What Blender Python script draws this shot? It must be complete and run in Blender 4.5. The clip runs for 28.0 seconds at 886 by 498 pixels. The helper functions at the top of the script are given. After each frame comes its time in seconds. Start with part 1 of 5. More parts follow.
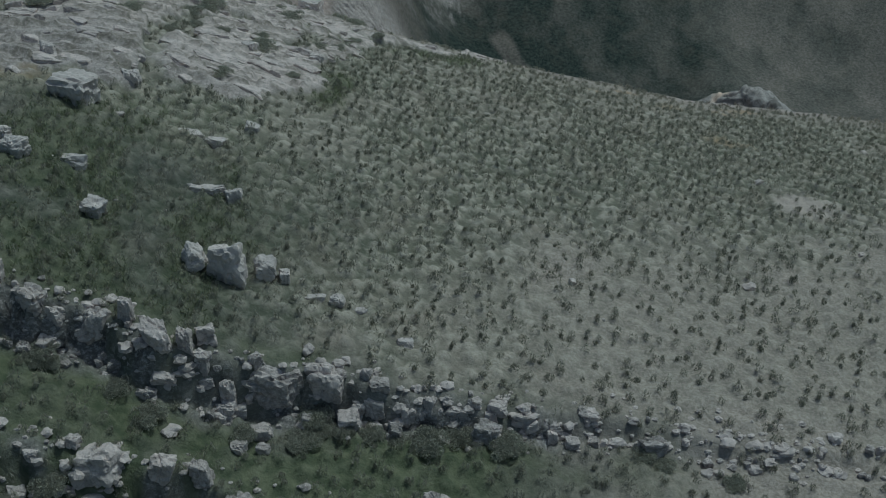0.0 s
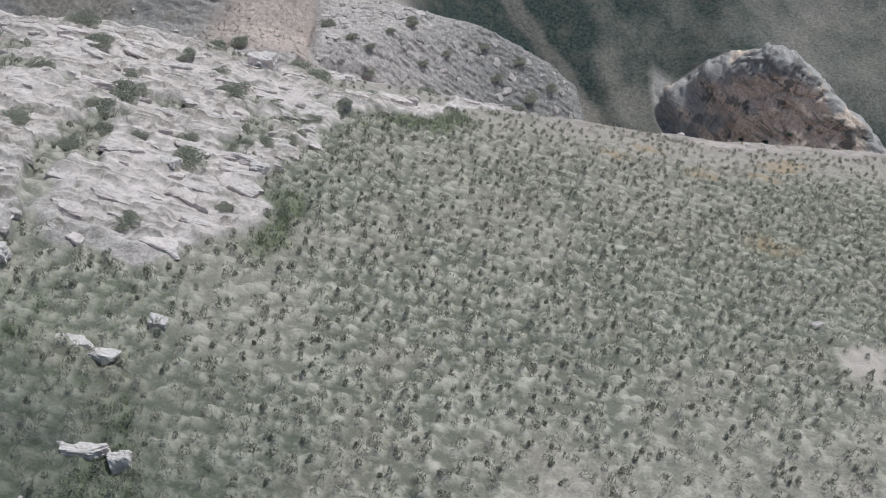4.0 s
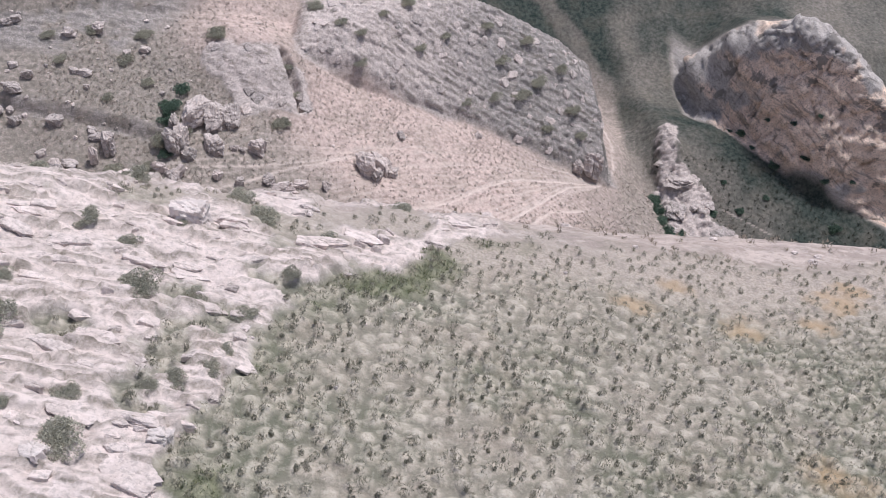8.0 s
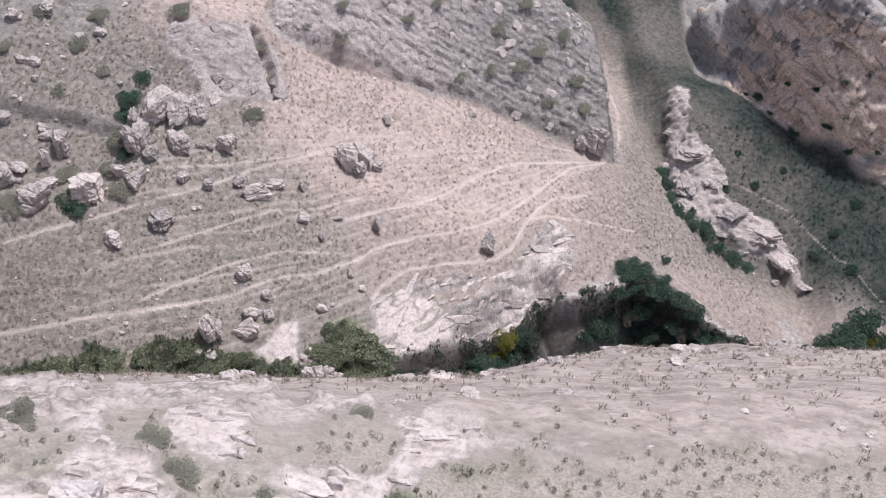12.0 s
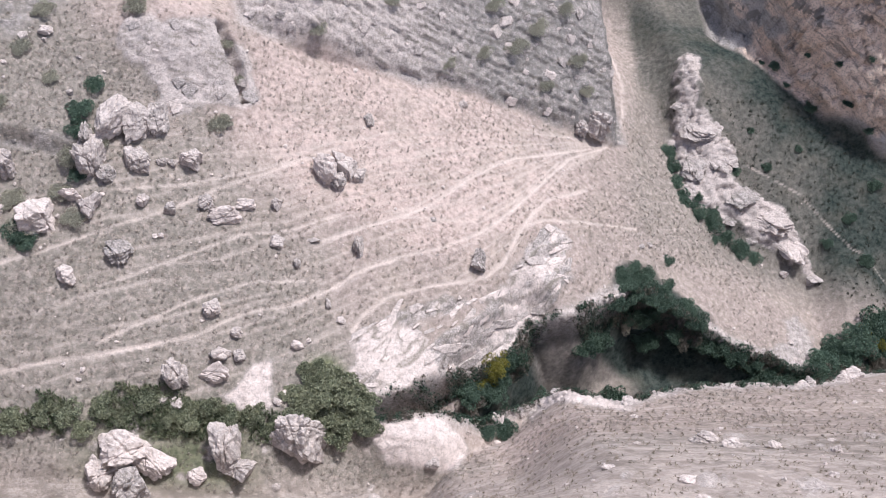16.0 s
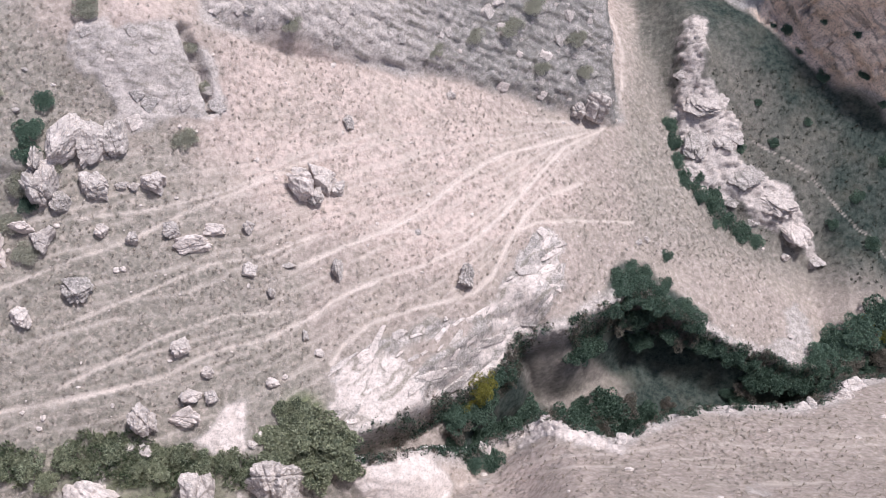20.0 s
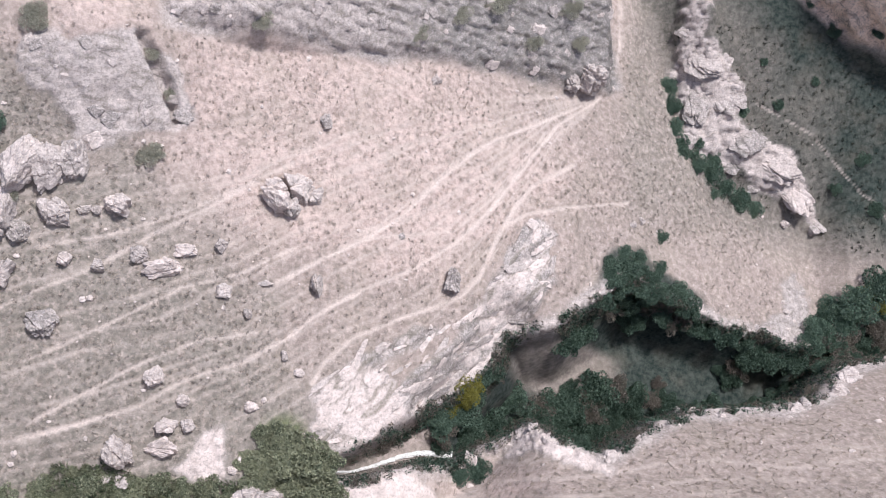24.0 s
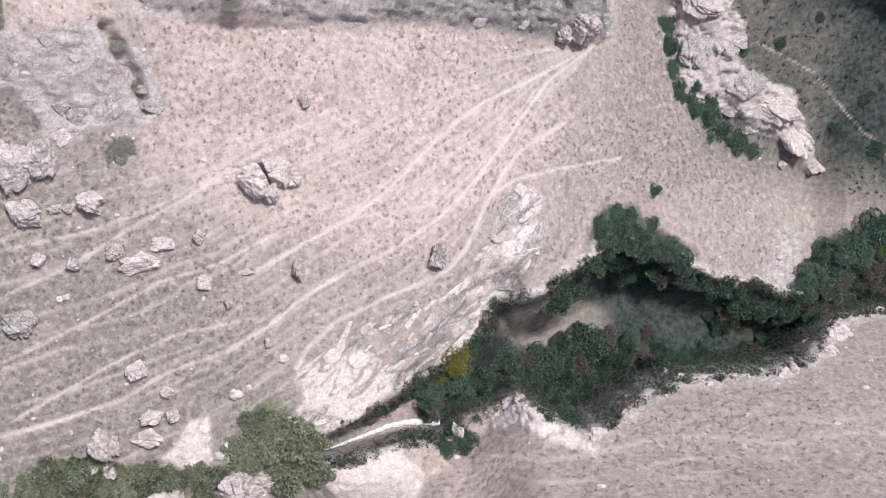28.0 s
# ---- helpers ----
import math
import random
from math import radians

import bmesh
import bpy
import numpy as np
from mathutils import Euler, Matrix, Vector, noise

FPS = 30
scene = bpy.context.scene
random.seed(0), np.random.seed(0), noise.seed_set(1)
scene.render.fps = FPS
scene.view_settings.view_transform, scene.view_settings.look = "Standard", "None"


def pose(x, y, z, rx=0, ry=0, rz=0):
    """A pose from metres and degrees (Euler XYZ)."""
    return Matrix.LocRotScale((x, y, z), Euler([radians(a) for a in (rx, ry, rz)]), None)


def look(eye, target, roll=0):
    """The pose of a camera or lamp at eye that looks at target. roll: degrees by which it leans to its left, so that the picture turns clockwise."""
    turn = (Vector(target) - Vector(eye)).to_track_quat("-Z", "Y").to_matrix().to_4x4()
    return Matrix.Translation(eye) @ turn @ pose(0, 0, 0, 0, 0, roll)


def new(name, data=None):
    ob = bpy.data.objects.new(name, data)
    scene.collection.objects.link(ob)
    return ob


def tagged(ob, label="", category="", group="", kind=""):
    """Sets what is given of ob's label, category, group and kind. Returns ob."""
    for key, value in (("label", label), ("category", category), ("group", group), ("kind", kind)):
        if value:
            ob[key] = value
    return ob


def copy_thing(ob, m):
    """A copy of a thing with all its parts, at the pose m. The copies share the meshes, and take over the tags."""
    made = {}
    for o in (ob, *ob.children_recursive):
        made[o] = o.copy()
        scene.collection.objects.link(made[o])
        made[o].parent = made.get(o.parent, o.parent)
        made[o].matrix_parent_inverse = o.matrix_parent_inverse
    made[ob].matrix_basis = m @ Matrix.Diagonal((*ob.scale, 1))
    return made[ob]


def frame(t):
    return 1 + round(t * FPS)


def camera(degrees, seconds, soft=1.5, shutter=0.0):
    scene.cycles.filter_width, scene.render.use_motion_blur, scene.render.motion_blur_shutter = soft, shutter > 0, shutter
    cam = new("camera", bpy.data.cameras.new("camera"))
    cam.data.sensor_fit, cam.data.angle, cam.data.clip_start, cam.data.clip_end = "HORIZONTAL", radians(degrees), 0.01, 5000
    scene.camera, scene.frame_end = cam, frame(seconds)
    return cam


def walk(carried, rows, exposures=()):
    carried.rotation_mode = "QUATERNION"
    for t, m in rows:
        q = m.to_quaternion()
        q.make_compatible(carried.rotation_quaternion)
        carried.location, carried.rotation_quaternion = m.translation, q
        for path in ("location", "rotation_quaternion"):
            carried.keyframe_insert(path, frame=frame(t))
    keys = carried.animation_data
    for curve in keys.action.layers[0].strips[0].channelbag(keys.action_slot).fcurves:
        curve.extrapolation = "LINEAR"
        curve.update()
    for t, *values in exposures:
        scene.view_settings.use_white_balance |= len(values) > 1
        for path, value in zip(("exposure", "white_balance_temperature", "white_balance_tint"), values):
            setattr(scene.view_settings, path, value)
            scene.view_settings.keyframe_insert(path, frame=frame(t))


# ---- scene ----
cam = camera(42.43, 28.0, 1.0)
EXPOSURES = [(0.0, -1.46, 5620, -14), (1.0, -1.17, 5720, -11), (2.0, -0.82, 5850, -5), (3.0, -0.6, 5920, -3), (5.5, -0.08, 6230, 8), (8.0, 0.0, 6370, 13), (12.0, 0.05, 6350, 12), (16.0, 0.27, 6330, 12), (28.0, 0.25, 6330, 12)]
PATH = [
    (0.0, pose(0.07, -0.01, 80.01, 53.99, 0.00, -0.03)),
    (0.5, pose(0.17, 1.58, 80.16, 53.37, 0.05, -0.04)),
    (1.0, pose(0.31, 3.23, 80.30, 52.76, 0.09, -0.04)),
    (1.5, pose(0.43, 4.90, 80.45, 52.18, 0.13, -0.03)),
    (2.0, pose(0.52, 6.35, 80.58, 51.60, 0.17, -0.03)),
    (2.5, pose(0.64, 8.07, 80.70, 51.02, 0.21, -0.05)),
    (3.0, pose(0.75, 9.85, 80.80, 50.44, 0.26, -0.08)),
    (3.5, pose(0.86, 11.65, 80.87, 49.86, 0.32, -0.11)),
    (5.5, pose(1.83, 18.53, 81.15, 47.69, 0.94, 0.40)),
    (6.0, pose(1.93, 20.42, 81.21, 47.13, 1.00, 0.34)),
    (6.5, pose(2.04, 22.26, 81.29, 46.57, 1.04, 0.27)),
    (7.0, pose(2.13, 23.82, 81.38, 46.02, 1.07, 0.23)),
    (7.5, pose(2.25, 25.68, 81.47, 45.43, 1.10, 0.21)),
    (8.0, pose(2.37, 27.59, 81.56, 44.79, 1.12, 0.21)),
    (8.5, pose(2.48, 29.53, 81.66, 44.12, 1.13, 0.19)),
    (9.0, pose(2.60, 31.43, 81.73, 43.41, 1.13, 0.19)),
    (9.5, pose(2.69, 33.01, 81.82, 42.69, 1.14, 0.19)),
    (10.0, pose(2.81, 34.86, 81.94, 41.91, 1.16, 0.19)),
    (10.5, pose(2.97, 36.70, 82.08, 41.09, 1.19, 0.20)),
    (11.0, pose(3.12, 38.60, 82.18, 40.25, 1.22, 0.22)),
    (11.5, pose(3.25, 40.48, 82.25, 39.43, 1.23, 0.20)),
    (12.0, pose(3.35, 42.07, 82.29, 38.68, 1.23, 0.18)),
    (12.5, pose(3.44, 43.86, 82.38, 37.87, 1.22, 0.15)),
    (14.5, pose(3.55, 52.27, 83.42, 33.84, 0.86, 0.25)),
    (15.0, pose(3.55, 54.49, 83.65, 32.80, 0.75, 0.28)),
    (15.5, pose(3.55, 56.71, 83.86, 31.77, 0.63, 0.32)),
    (16.0, pose(3.53, 58.92, 84.07, 30.75, 0.50, 0.34)),
    (16.5, pose(3.47, 61.06, 84.27, 29.74, 0.36, 0.36)),
    (17.0, pose(3.39, 63.08, 84.47, 28.74, 0.20, 0.38)),
    (17.5, pose(3.31, 65.23, 84.61, 27.72, 0.06, 0.38)),
    (18.0, pose(3.26, 67.31, 84.72, 26.64, -0.06, 0.36)),
    (18.5, pose(3.21, 69.31, 84.81, 25.51, -0.17, 0.32)),
    (19.0, pose(3.17, 71.24, 84.91, 24.36, -0.29, 0.30)),
    (19.5, pose(3.12, 73.13, 85.02, 23.21, -0.41, 0.31)),
    (20.0, pose(3.08, 75.08, 85.08, 22.03, -0.53, 0.30)),
    (20.5, pose(3.02, 77.06, 85.15, 20.84, -0.64, 0.28)),
    (21.0, pose(2.99, 79.06, 85.19, 19.63, -0.75, 0.25)),
    (21.5, pose(2.97, 80.98, 85.20, 18.43, -0.84, 0.23)),
    (23.5, pose(3.25, 88.07, 85.25, 13.92, -1.00, 0.17)),
    (24.0, pose(3.37, 89.68, 85.21, 12.86, -1.01, 0.14)),
    (24.5, pose(3.48, 91.25, 85.20, 11.80, -1.00, 0.13)),
    (25.0, pose(3.63, 92.83, 85.19, 10.71, -0.99, 0.10)),
    (25.5, pose(3.79, 94.43, 85.17, 9.61, -0.98, 0.06)),
    (26.0, pose(3.96, 95.94, 85.13, 8.47, -0.95, 0.00)),
    (26.5, pose(4.14, 97.32, 85.08, 7.30, -0.91, -0.05)),
    (27.0, pose(4.32, 98.70, 85.06, 6.12, -0.86, -0.09)),
    (27.5, pose(4.53, 100.03, 85.05, 4.90, -0.81, -0.16)),
    (28.0, pose(4.74, 101.32, 85.07, 3.67, -0.75, -0.25)),
]
walk(cam, PATH, EXPOSURES)


# ---------------------------------------------------------------- light: thin overcast, a soft sun
SUN_EL, SUN_AZ = 64.0, 48.0
world = bpy.data.worlds.new("sky")
scene.world = world
world.use_nodes = True
wn = world.node_tree.nodes
sky = wn.new("ShaderNodeTexSky")
sky.sky_type, sky.sun_disc = "NISHITA", False
sky.sun_elevation, sky.sun_rotation = radians(SUN_EL), radians(SUN_AZ)
sky.air_density, sky.dust_density, sky.ozone_density = 1.0, 3.0, 1.0
wn["Background"].inputs["Strength"].default_value = 0.12
world.node_tree.links.new(sky.outputs["Color"], wn["Background"].inputs["Color"])
sun_data = bpy.data.lights.new("sun", "SUN")
sun_data.energy, sun_data.angle, sun_data.color = 3.1, radians(7), (1.0, 0.972, 0.955)
sun = new("sun", sun_data)
sun.matrix_world = look((math.sin(radians(SUN_AZ)) * 100, math.cos(radians(SUN_AZ)) * 100, 100 * math.tan(radians(SUN_EL))), (0, 0, 0))


# ---------------------------------------------------------------- materials
class Nodes:
    """A material's node tree, with short ways to add nodes."""

    def __init__(self, name, roughness=0.9):
        self.mat = bpy.data.materials.new(name)
        self.mat.use_nodes = True
        self.tree = self.mat.node_tree
        self.bsdf = self.tree.nodes["Principled BSDF"]
        self.bsdf.inputs["Roughness"].default_value = roughness
        self.bsdf.inputs["Specular IOR Level"].default_value = 0.15

    def node(self, kind, **inputs):
        n = self.tree.nodes.new(kind)
        for key, value in inputs.items():
            self.set(n, key.replace("_", " "), value)
        return n

    def set(self, n, key, value):
        socket = n.inputs[key]
        if isinstance(value, bpy.types.NodeSocket):
            self.tree.links.new(value, socket)
        else:
            socket.default_value = value

    def place(self):
        return self.node("ShaderNodeNewGeometry").outputs["Position"]

    def noise(self, scale, detail=4.0, rough=0.55, where=None, stretch=(1, 1, 1)):
        m = self.node("ShaderNodeMapping", Vector=where or self.place(), Scale=stretch)
        return self.node("ShaderNodeTexNoise", Vector=m.outputs[0], Scale=scale, Detail=detail, Roughness=rough).outputs["Fac"]

    def cells(self, scale, feature="DISTANCE_TO_EDGE", where=None, stretch=(1, 1, 1)):
        m = self.node("ShaderNodeMapping", Vector=where or self.place(), Scale=stretch)
        n = self.tree.nodes.new("ShaderNodeTexVoronoi")
        n.feature = feature
        self.set(n, "Vector", m.outputs[0])
        self.set(n, "Scale", scale)
        return n.outputs["Distance"]

    def span(self, value, a, b, to_a=0.0, to_b=1.0):
        n = self.node("ShaderNodeMapRange", Value=value)
        for k, v in zip(("From Min", "From Max", "To Min", "To Max"), (a, b, to_a, to_b)):
            self.set(n, k, v)
        return n.outputs[0]

    def math(self, op, a, b=0.0):
        n = self.tree.nodes.new("ShaderNodeMath")
        n.operation = op
        for i, v in enumerate((a, b)):
            if isinstance(v, bpy.types.NodeSocket):
                self.tree.links.new(v, n.inputs[i])
            else:
                n.inputs[i].default_value = v
        return n.outputs[0]

    def mix(self, fac, a, b, blend="MIX"):
        n = self.tree.nodes.new("ShaderNodeMix")
        n.data_type, n.blend_type = "RGBA", blend
        for i, v in ((0, fac), (6, a), (7, b)):
            if isinstance(v, bpy.types.NodeSocket):
                self.tree.links.new(v, n.inputs[i])
            else:
                n.inputs[i].default_value = v if i == 0 else (*v, 1.0)
        return n.outputs[2]

    def field(self, name):
        n = self.tree.nodes.new("ShaderNodeAttribute")
        n.attribute_name = name
        return n.outputs["Fac"]

    def finish(self, color, height=None, strength=0.5, distance=0.1):
        self.set(self.bsdf, "Base Color", color)
        if height is not None:
            b = self.node("ShaderNodeBump", Height=height, Strength=strength, Distance=distance)
            self.set(self.bsdf, "Normal", b.outputs[0])
        return self.mat


def rock_look(m, cliff=None, pale=None):
    """Limestone: pale where clean, grey with lichen elsewhere, thin dark cracks along the beds."""
    n2, n3, n5 = m.noise(1.7, 6, 0.65), m.noise(7, 6, 0.7), m.noise(26, 4, 0.7)
    warp = m.node("ShaderNodeTexNoise", Vector=m.place(), Scale=0.9, Detail=4.0)
    bent = m.mix(0.35, (0, 0, 0), warp.outputs["Color"])
    spot = m.node("ShaderNodeVectorMath", **{})
    m.tree.links.new(m.place(), spot.inputs[0])
    m.tree.links.new(bent, spot.inputs[1])
    swing = m.node("ShaderNodeTexNoise", Vector=spot.outputs[0], Scale=0.1, Detail=2.0)
    far_spot = m.node("ShaderNodeVectorMath", **{})
    m.tree.links.new(spot.outputs[0], far_spot.inputs[0])
    m.tree.links.new(m.mix(1.0, (4, 4, 4), swing.outputs["Color"], "MULTIPLY"), far_spot.inputs[1])
    at = far_spot.outputs[0]
    streak = m.span(m.noise(2.2, 6, 0.68, at, (0.65, 1.2, 1.2)), 0.5, 0.66)
    hair = m.math("MAXIMUM", m.span(m.cells(0.8, where=at, stretch=(0.55, 1.2, 1.2)), 0.0, 0.06), m.span(m.noise(0.7, 3), 0.36, 0.44))
    lichen = m.span(m.noise(3.2, 8, 0.72), 0.5, 0.57)
    grey = m.mix(m.span(n2, 0.4, 0.58), (0.24, 0.225, 0.222), (0.5, 0.455, 0.445))
    grey = m.mix(m.math("MULTIPLY", lichen, 0.7), grey, (0.12, 0.12, 0.117))
    grey = m.mix(m.span(n3, 0.5, 0.58, 0, 0.55), grey, (0.1, 0.1, 0.097))
    grey = m.mix(m.span(m.noise(3.4, 6, 0.75, None, (0.6, 1.3, 1.3)), 0.5, 0.53, 0, 0.45), grey, (0.1, 0.1, 0.098))
    grey = m.mix(m.span(m.noise(9, 5, 0.7), 0.53, 0.57, 0, 0.7), grey, (0.6, 0.56, 0.545))
    white = m.mix(m.span(n2, 0.3, 0.56), (0.54, 0.465, 0.44), (0.72, 0.633, 0.606))
    white = m.mix(m.span(n3, 0.6, 0.7, 0, 0.4), white, (0.3, 0.27, 0.25))
    if cliff is not None:
        tilted = m.node("ShaderNodeCombineXYZ")
        for i, way in enumerate(((0.13, 0.0, -0.1), (0.75, 0.1, 1.0), (0.0, 0.35, 0.0))):
            dot = m.tree.nodes.new("ShaderNodeVectorMath")
            dot.operation = "DOT_PRODUCT"
            m.tree.links.new(at, dot.inputs[0])
            dot.inputs[1].default_value = way
            m.tree.links.new(dot.outputs["Value"], tilted.inputs[i])
        beds = m.noise(1.1, 6, 0.68, tilted.outputs[0])
        rust = m.mix(m.span(beds, 0.4, 0.6), (0.26, 0.256, 0.252), (0.56, 0.535, 0.52))
        tan = m.mix(m.span(n2, 0.38, 0.6), (0.74, 0.565, 0.45), (0.92, 0.745, 0.615))
        rust = m.mix(m.span(m.math("ADD", m.noise(0.17, 3, 0.5, stretch=(0.7, 0.7, 1.2)), m.math("MULTIPLY", m.field("rust"), 0.2)), 0.54, 0.6), rust, tan)
        rust = m.mix(m.span(m.noise(0.3, 6, 0.62, stretch=(1, 1, 1.3)), 0.585, 0.615, 0, 0.85), rust, (0.085, 0.09, 0.085))
        rust = m.mix(m.span(beds, 0.55, 0.61, 0, 0.6), rust, (0.08, 0.083, 0.082))
        grey = m.mix(cliff, grey, rust)
        streak = m.math("MULTIPLY", streak, m.span(cliff, 0, 1, 1, 0.35))
        grey = m.mix(m.math("MULTIPLY", m.field("lichen"), m.span(n2, 0.35, 0.6, 0.85, 0.3)), grey, (0.135, 0.145, 0.145))
    color = m.mix(pale, grey, white)
    color = m.mix(m.math("MULTIPLY", m.span(m.noise(5.5, 5, 0.7), 0.52, 0.58, 0, 0.55), m.span(pale, 0, 1, 1, 0.55)), color, (0.17, 0.16, 0.15))
    color = m.mix(m.math("MULTIPLY", m.span(n5, 0.55, 0.75, 0, 0.35), m.span(pale, 0, 1, 1, 0.4)), color, (0.12, 0.115, 0.105))
    color = m.mix(m.math("MULTIPLY", streak, m.span(pale, 0, 1, 0.62, 0.16)), color, (0.18, 0.168, 0.15))
    color = m.mix(m.span(hair, 0.0, 1.0, 0.45, 0.0), color, (0.07, 0.065, 0.055))
    height = m.math("SUBTRACT", m.math("ADD", m.math("MULTIPLY", n3, 0.5), m.math("MULTIPLY", n5, 0.2)), m.math("MULTIPLY", streak, 0.12))
    return color, height


def make_ground():
    m = Nodes("ground", 0.95)
    n1, n2, n3, n4, n5 = m.noise(0.35, 5), m.noise(2.2, 6, 0.65), m.noise(9, 5, 0.65), m.noise(0.9, 6, 0.6), m.noise(30, 3, 0.7)
    # dry meadow on the hill, sandy turf in the valley, pale steep slope
    pelt = m.mix(m.span(n2, 0.38, 0.62), (0.36, 0.338, 0.28), (0.52, 0.48, 0.412))
    # between clumps the ground turns dark: litter, plus the gaps' shade as colour
    top = m.mix(m.span(m.field("clump"), 0.0, 0.75), m.mix(n3, (0.1, 0.106, 0.08), (0.2, 0.2, 0.158)), pelt)
    top = m.mix(m.span(m.noise(3.4, 5, 0.65), 0.52, 0.64, 0, 0.5), top, (0.46, 0.44, 0.375))
    top = m.mix(m.span(n1, 0.52, 0.7, 0, 0.4), top, (0.34, 0.285, 0.24))
    top = m.mix(m.span(m.noise(4.5, 4, 0.65), 0.56, 0.66, 0, 0.45), top, (0.12, 0.127, 0.092))
    top = m.mix(m.field("bare"), top, m.mix(m.span(n3, 0.4, 0.6), (0.47, 0.412, 0.37), (0.31, 0.275, 0.24)))
    top = m.mix(m.math("MULTIPLY", m.field("straw"), 0.8), top, (0.4, 0.29, 0.18))
    sand = m.mix(m.span(n2, 0.38, 0.62), (0.272, 0.228, 0.207), (0.42, 0.355, 0.328))
    sand = m.mix(m.field("fresh"), sand, m.mix(m.span(n2, 0.38, 0.62), (0.395, 0.318, 0.29), (0.59, 0.482, 0.446)))
    sand = m.mix(m.span(n1, 0.45, 0.65, 0, 0.5), sand, m.mix(m.span(n4, 0.4, 0.6), (0.28, 0.245, 0.212), (0.42, 0.36, 0.318)))
    sand = m.mix(m.math("MULTIPLY", m.field("green"), 0.75), sand, m.mix(m.span(n2, 0.38, 0.62), (0.16, 0.156, 0.135), (0.31, 0.284, 0.256)))
    sand = m.mix(m.span(n3, 0.54, 0.7, 0, 0.3), sand, (0.14, 0.128, 0.105))
    sand = m.mix(m.span(m.noise(1.9, 5, 0.62), 0.5, 0.66, 0, 0.5), sand, (0.19, 0.167, 0.143))
    sand = m.mix(m.span(m.noise(2.6, 5, 0.62), 0.53, 0.67, 0, 0.4), sand, (0.64, 0.54, 0.5))
    lines = m.noise(0.9, 6, 0.66, stretch=(0.55, 1.2, 0.5))
    slope = m.mix(m.span(lines, 0.4, 0.6), (0.19, 0.168, 0.15), (0.42, 0.372, 0.345))
    slope = m.mix(m.span(m.noise(5, 4, 0.65), 0.52, 0.62, 0, 0.6), slope, (0.2, 0.178, 0.152))
    slope = m.mix(m.math("MULTIPLY", m.field("fresh"), 0.7), slope, m.mix(m.span(lines, 0.38, 0.6), (0.42, 0.352, 0.323), (0.57, 0.487, 0.452)))
    slope = m.mix(m.span(m.noise(3.2, 6, 0.66, stretch=(0.8, 1.1, 0.7)), 0.5, 0.62, 0, 0.55), slope, (0.25, 0.217, 0.19))
    slope = m.mix(m.span(m.noise(2.3, 5, 0.62, stretch=(0.7, 1.1, 0.7)), 0.57, 0.67, 0, 0.5), slope, (0.64, 0.55, 0.51))
    turf = m.mix(m.field("floor"), slope, sand)
    turf = m.mix(m.field("top"), turf, top)
    # dark turf: grass tone with the shade of gorge and gully put in
    dark_grass_and_shade = m.mix(m.span(n2, 0.36, 0.64), (0.018, 0.03, 0.027), (0.07, 0.083, 0.075))
    turf = m.mix(m.field("dark"), turf, m.mix(m.span(n1, 0.48, 0.66, 0, 0.16), dark_grass_and_shade, (0.26, 0.215, 0.175)))
    turf = m.mix(m.field("lush"), turf, m.mix(m.span(n2, 0.36, 0.64), (0.07, 0.092, 0.05), (0.19, 0.205, 0.125)))
    turf = m.mix(m.field("trail"), turf, m.mix(m.span(n3, 0.4, 0.6), (0.52, 0.447, 0.41), (0.67, 0.585, 0.545)))
    rock, rough = rock_look(m, m.field("cliff"), m.field("pale"))
    rock = m.mix(m.math("MULTIPLY", m.field("gap"), m.span(n3, 0.3, 0.6, 1.0, 0.5)), rock, (0.17, 0.155, 0.125))
    color = m.mix(m.field("rock"), turf, rock)
    grain = m.math("ADD", m.math("MULTIPLY", n2, 0.5), m.math("MULTIPLY", n3, 0.5))
    height = m.node("ShaderNodeMix", Factor=m.field("rock"), A=grain, B=rough).outputs[0]
    return m.finish(color, height, 0.9, 0.14)


def make_stone(name, pale, wash=0.0):
    m = Nodes(name, 0.92)
    info = m.node("ShaderNodeObjectInfo")
    color, height = rock_look(m, None, m.span(info.outputs["Random"], 0, 1, pale - 0.2, pale + 0.2))
    color = m.mix(wash, color, (0.72, 0.665, 0.64))
    return m.finish(color, height, 0.8, 0.1)


def make_leaf(name, dark, light, dry, rough=0.7):
    """Leaves and blades: each one a little different, by island and by clump."""
    m = Nodes(name, rough)
    geo = m.node("ShaderNodeNewGeometry")
    color = m.mix(geo.outputs["Random Per Island"], dark, light)
    color = m.mix(m.span(m.noise(1.1, 3), 0.45, 0.7, 0, 0.8), color, dry)
    info = m.node("ShaderNodeObjectInfo")
    color = m.mix(m.span(info.outputs["Random"], 0.55, 1.0, 0, 0.7), color, m.mix(0.6, dry, light))
    glow = m.node("ShaderNodeBsdfTranslucent", Color=color)
    blend = m.node("ShaderNodeMixShader", Fac=0.45)
    m.tree.links.new(m.bsdf.outputs[0], blend.inputs[1])
    m.tree.links.new(glow.outputs[0], blend.inputs[2])
    m.tree.links.new(blend.outputs[0], m.tree.nodes["Material Output"].inputs["Surface"])
    return m.finish(color)


def make_wood():
    m = Nodes("bark", 0.9)
    return m.finish(m.mix(m.noise(14, 4), (0.09, 0.07, 0.055), (0.2, 0.165, 0.13)), m.noise(40, 3), 0.5, 0.02)


def make_foam():
    m = Nodes("white_water", 0.25)
    m.bsdf.inputs["Specular IOR Level"].default_value = 0.5
    n = m.noise(5, 5, 0.7)
    return m.finish(m.mix(m.span(n, 0.35, 0.6), (0.45, 0.46, 0.45), (0.85, 0.85, 0.85)), n, 0.6, 0.06)


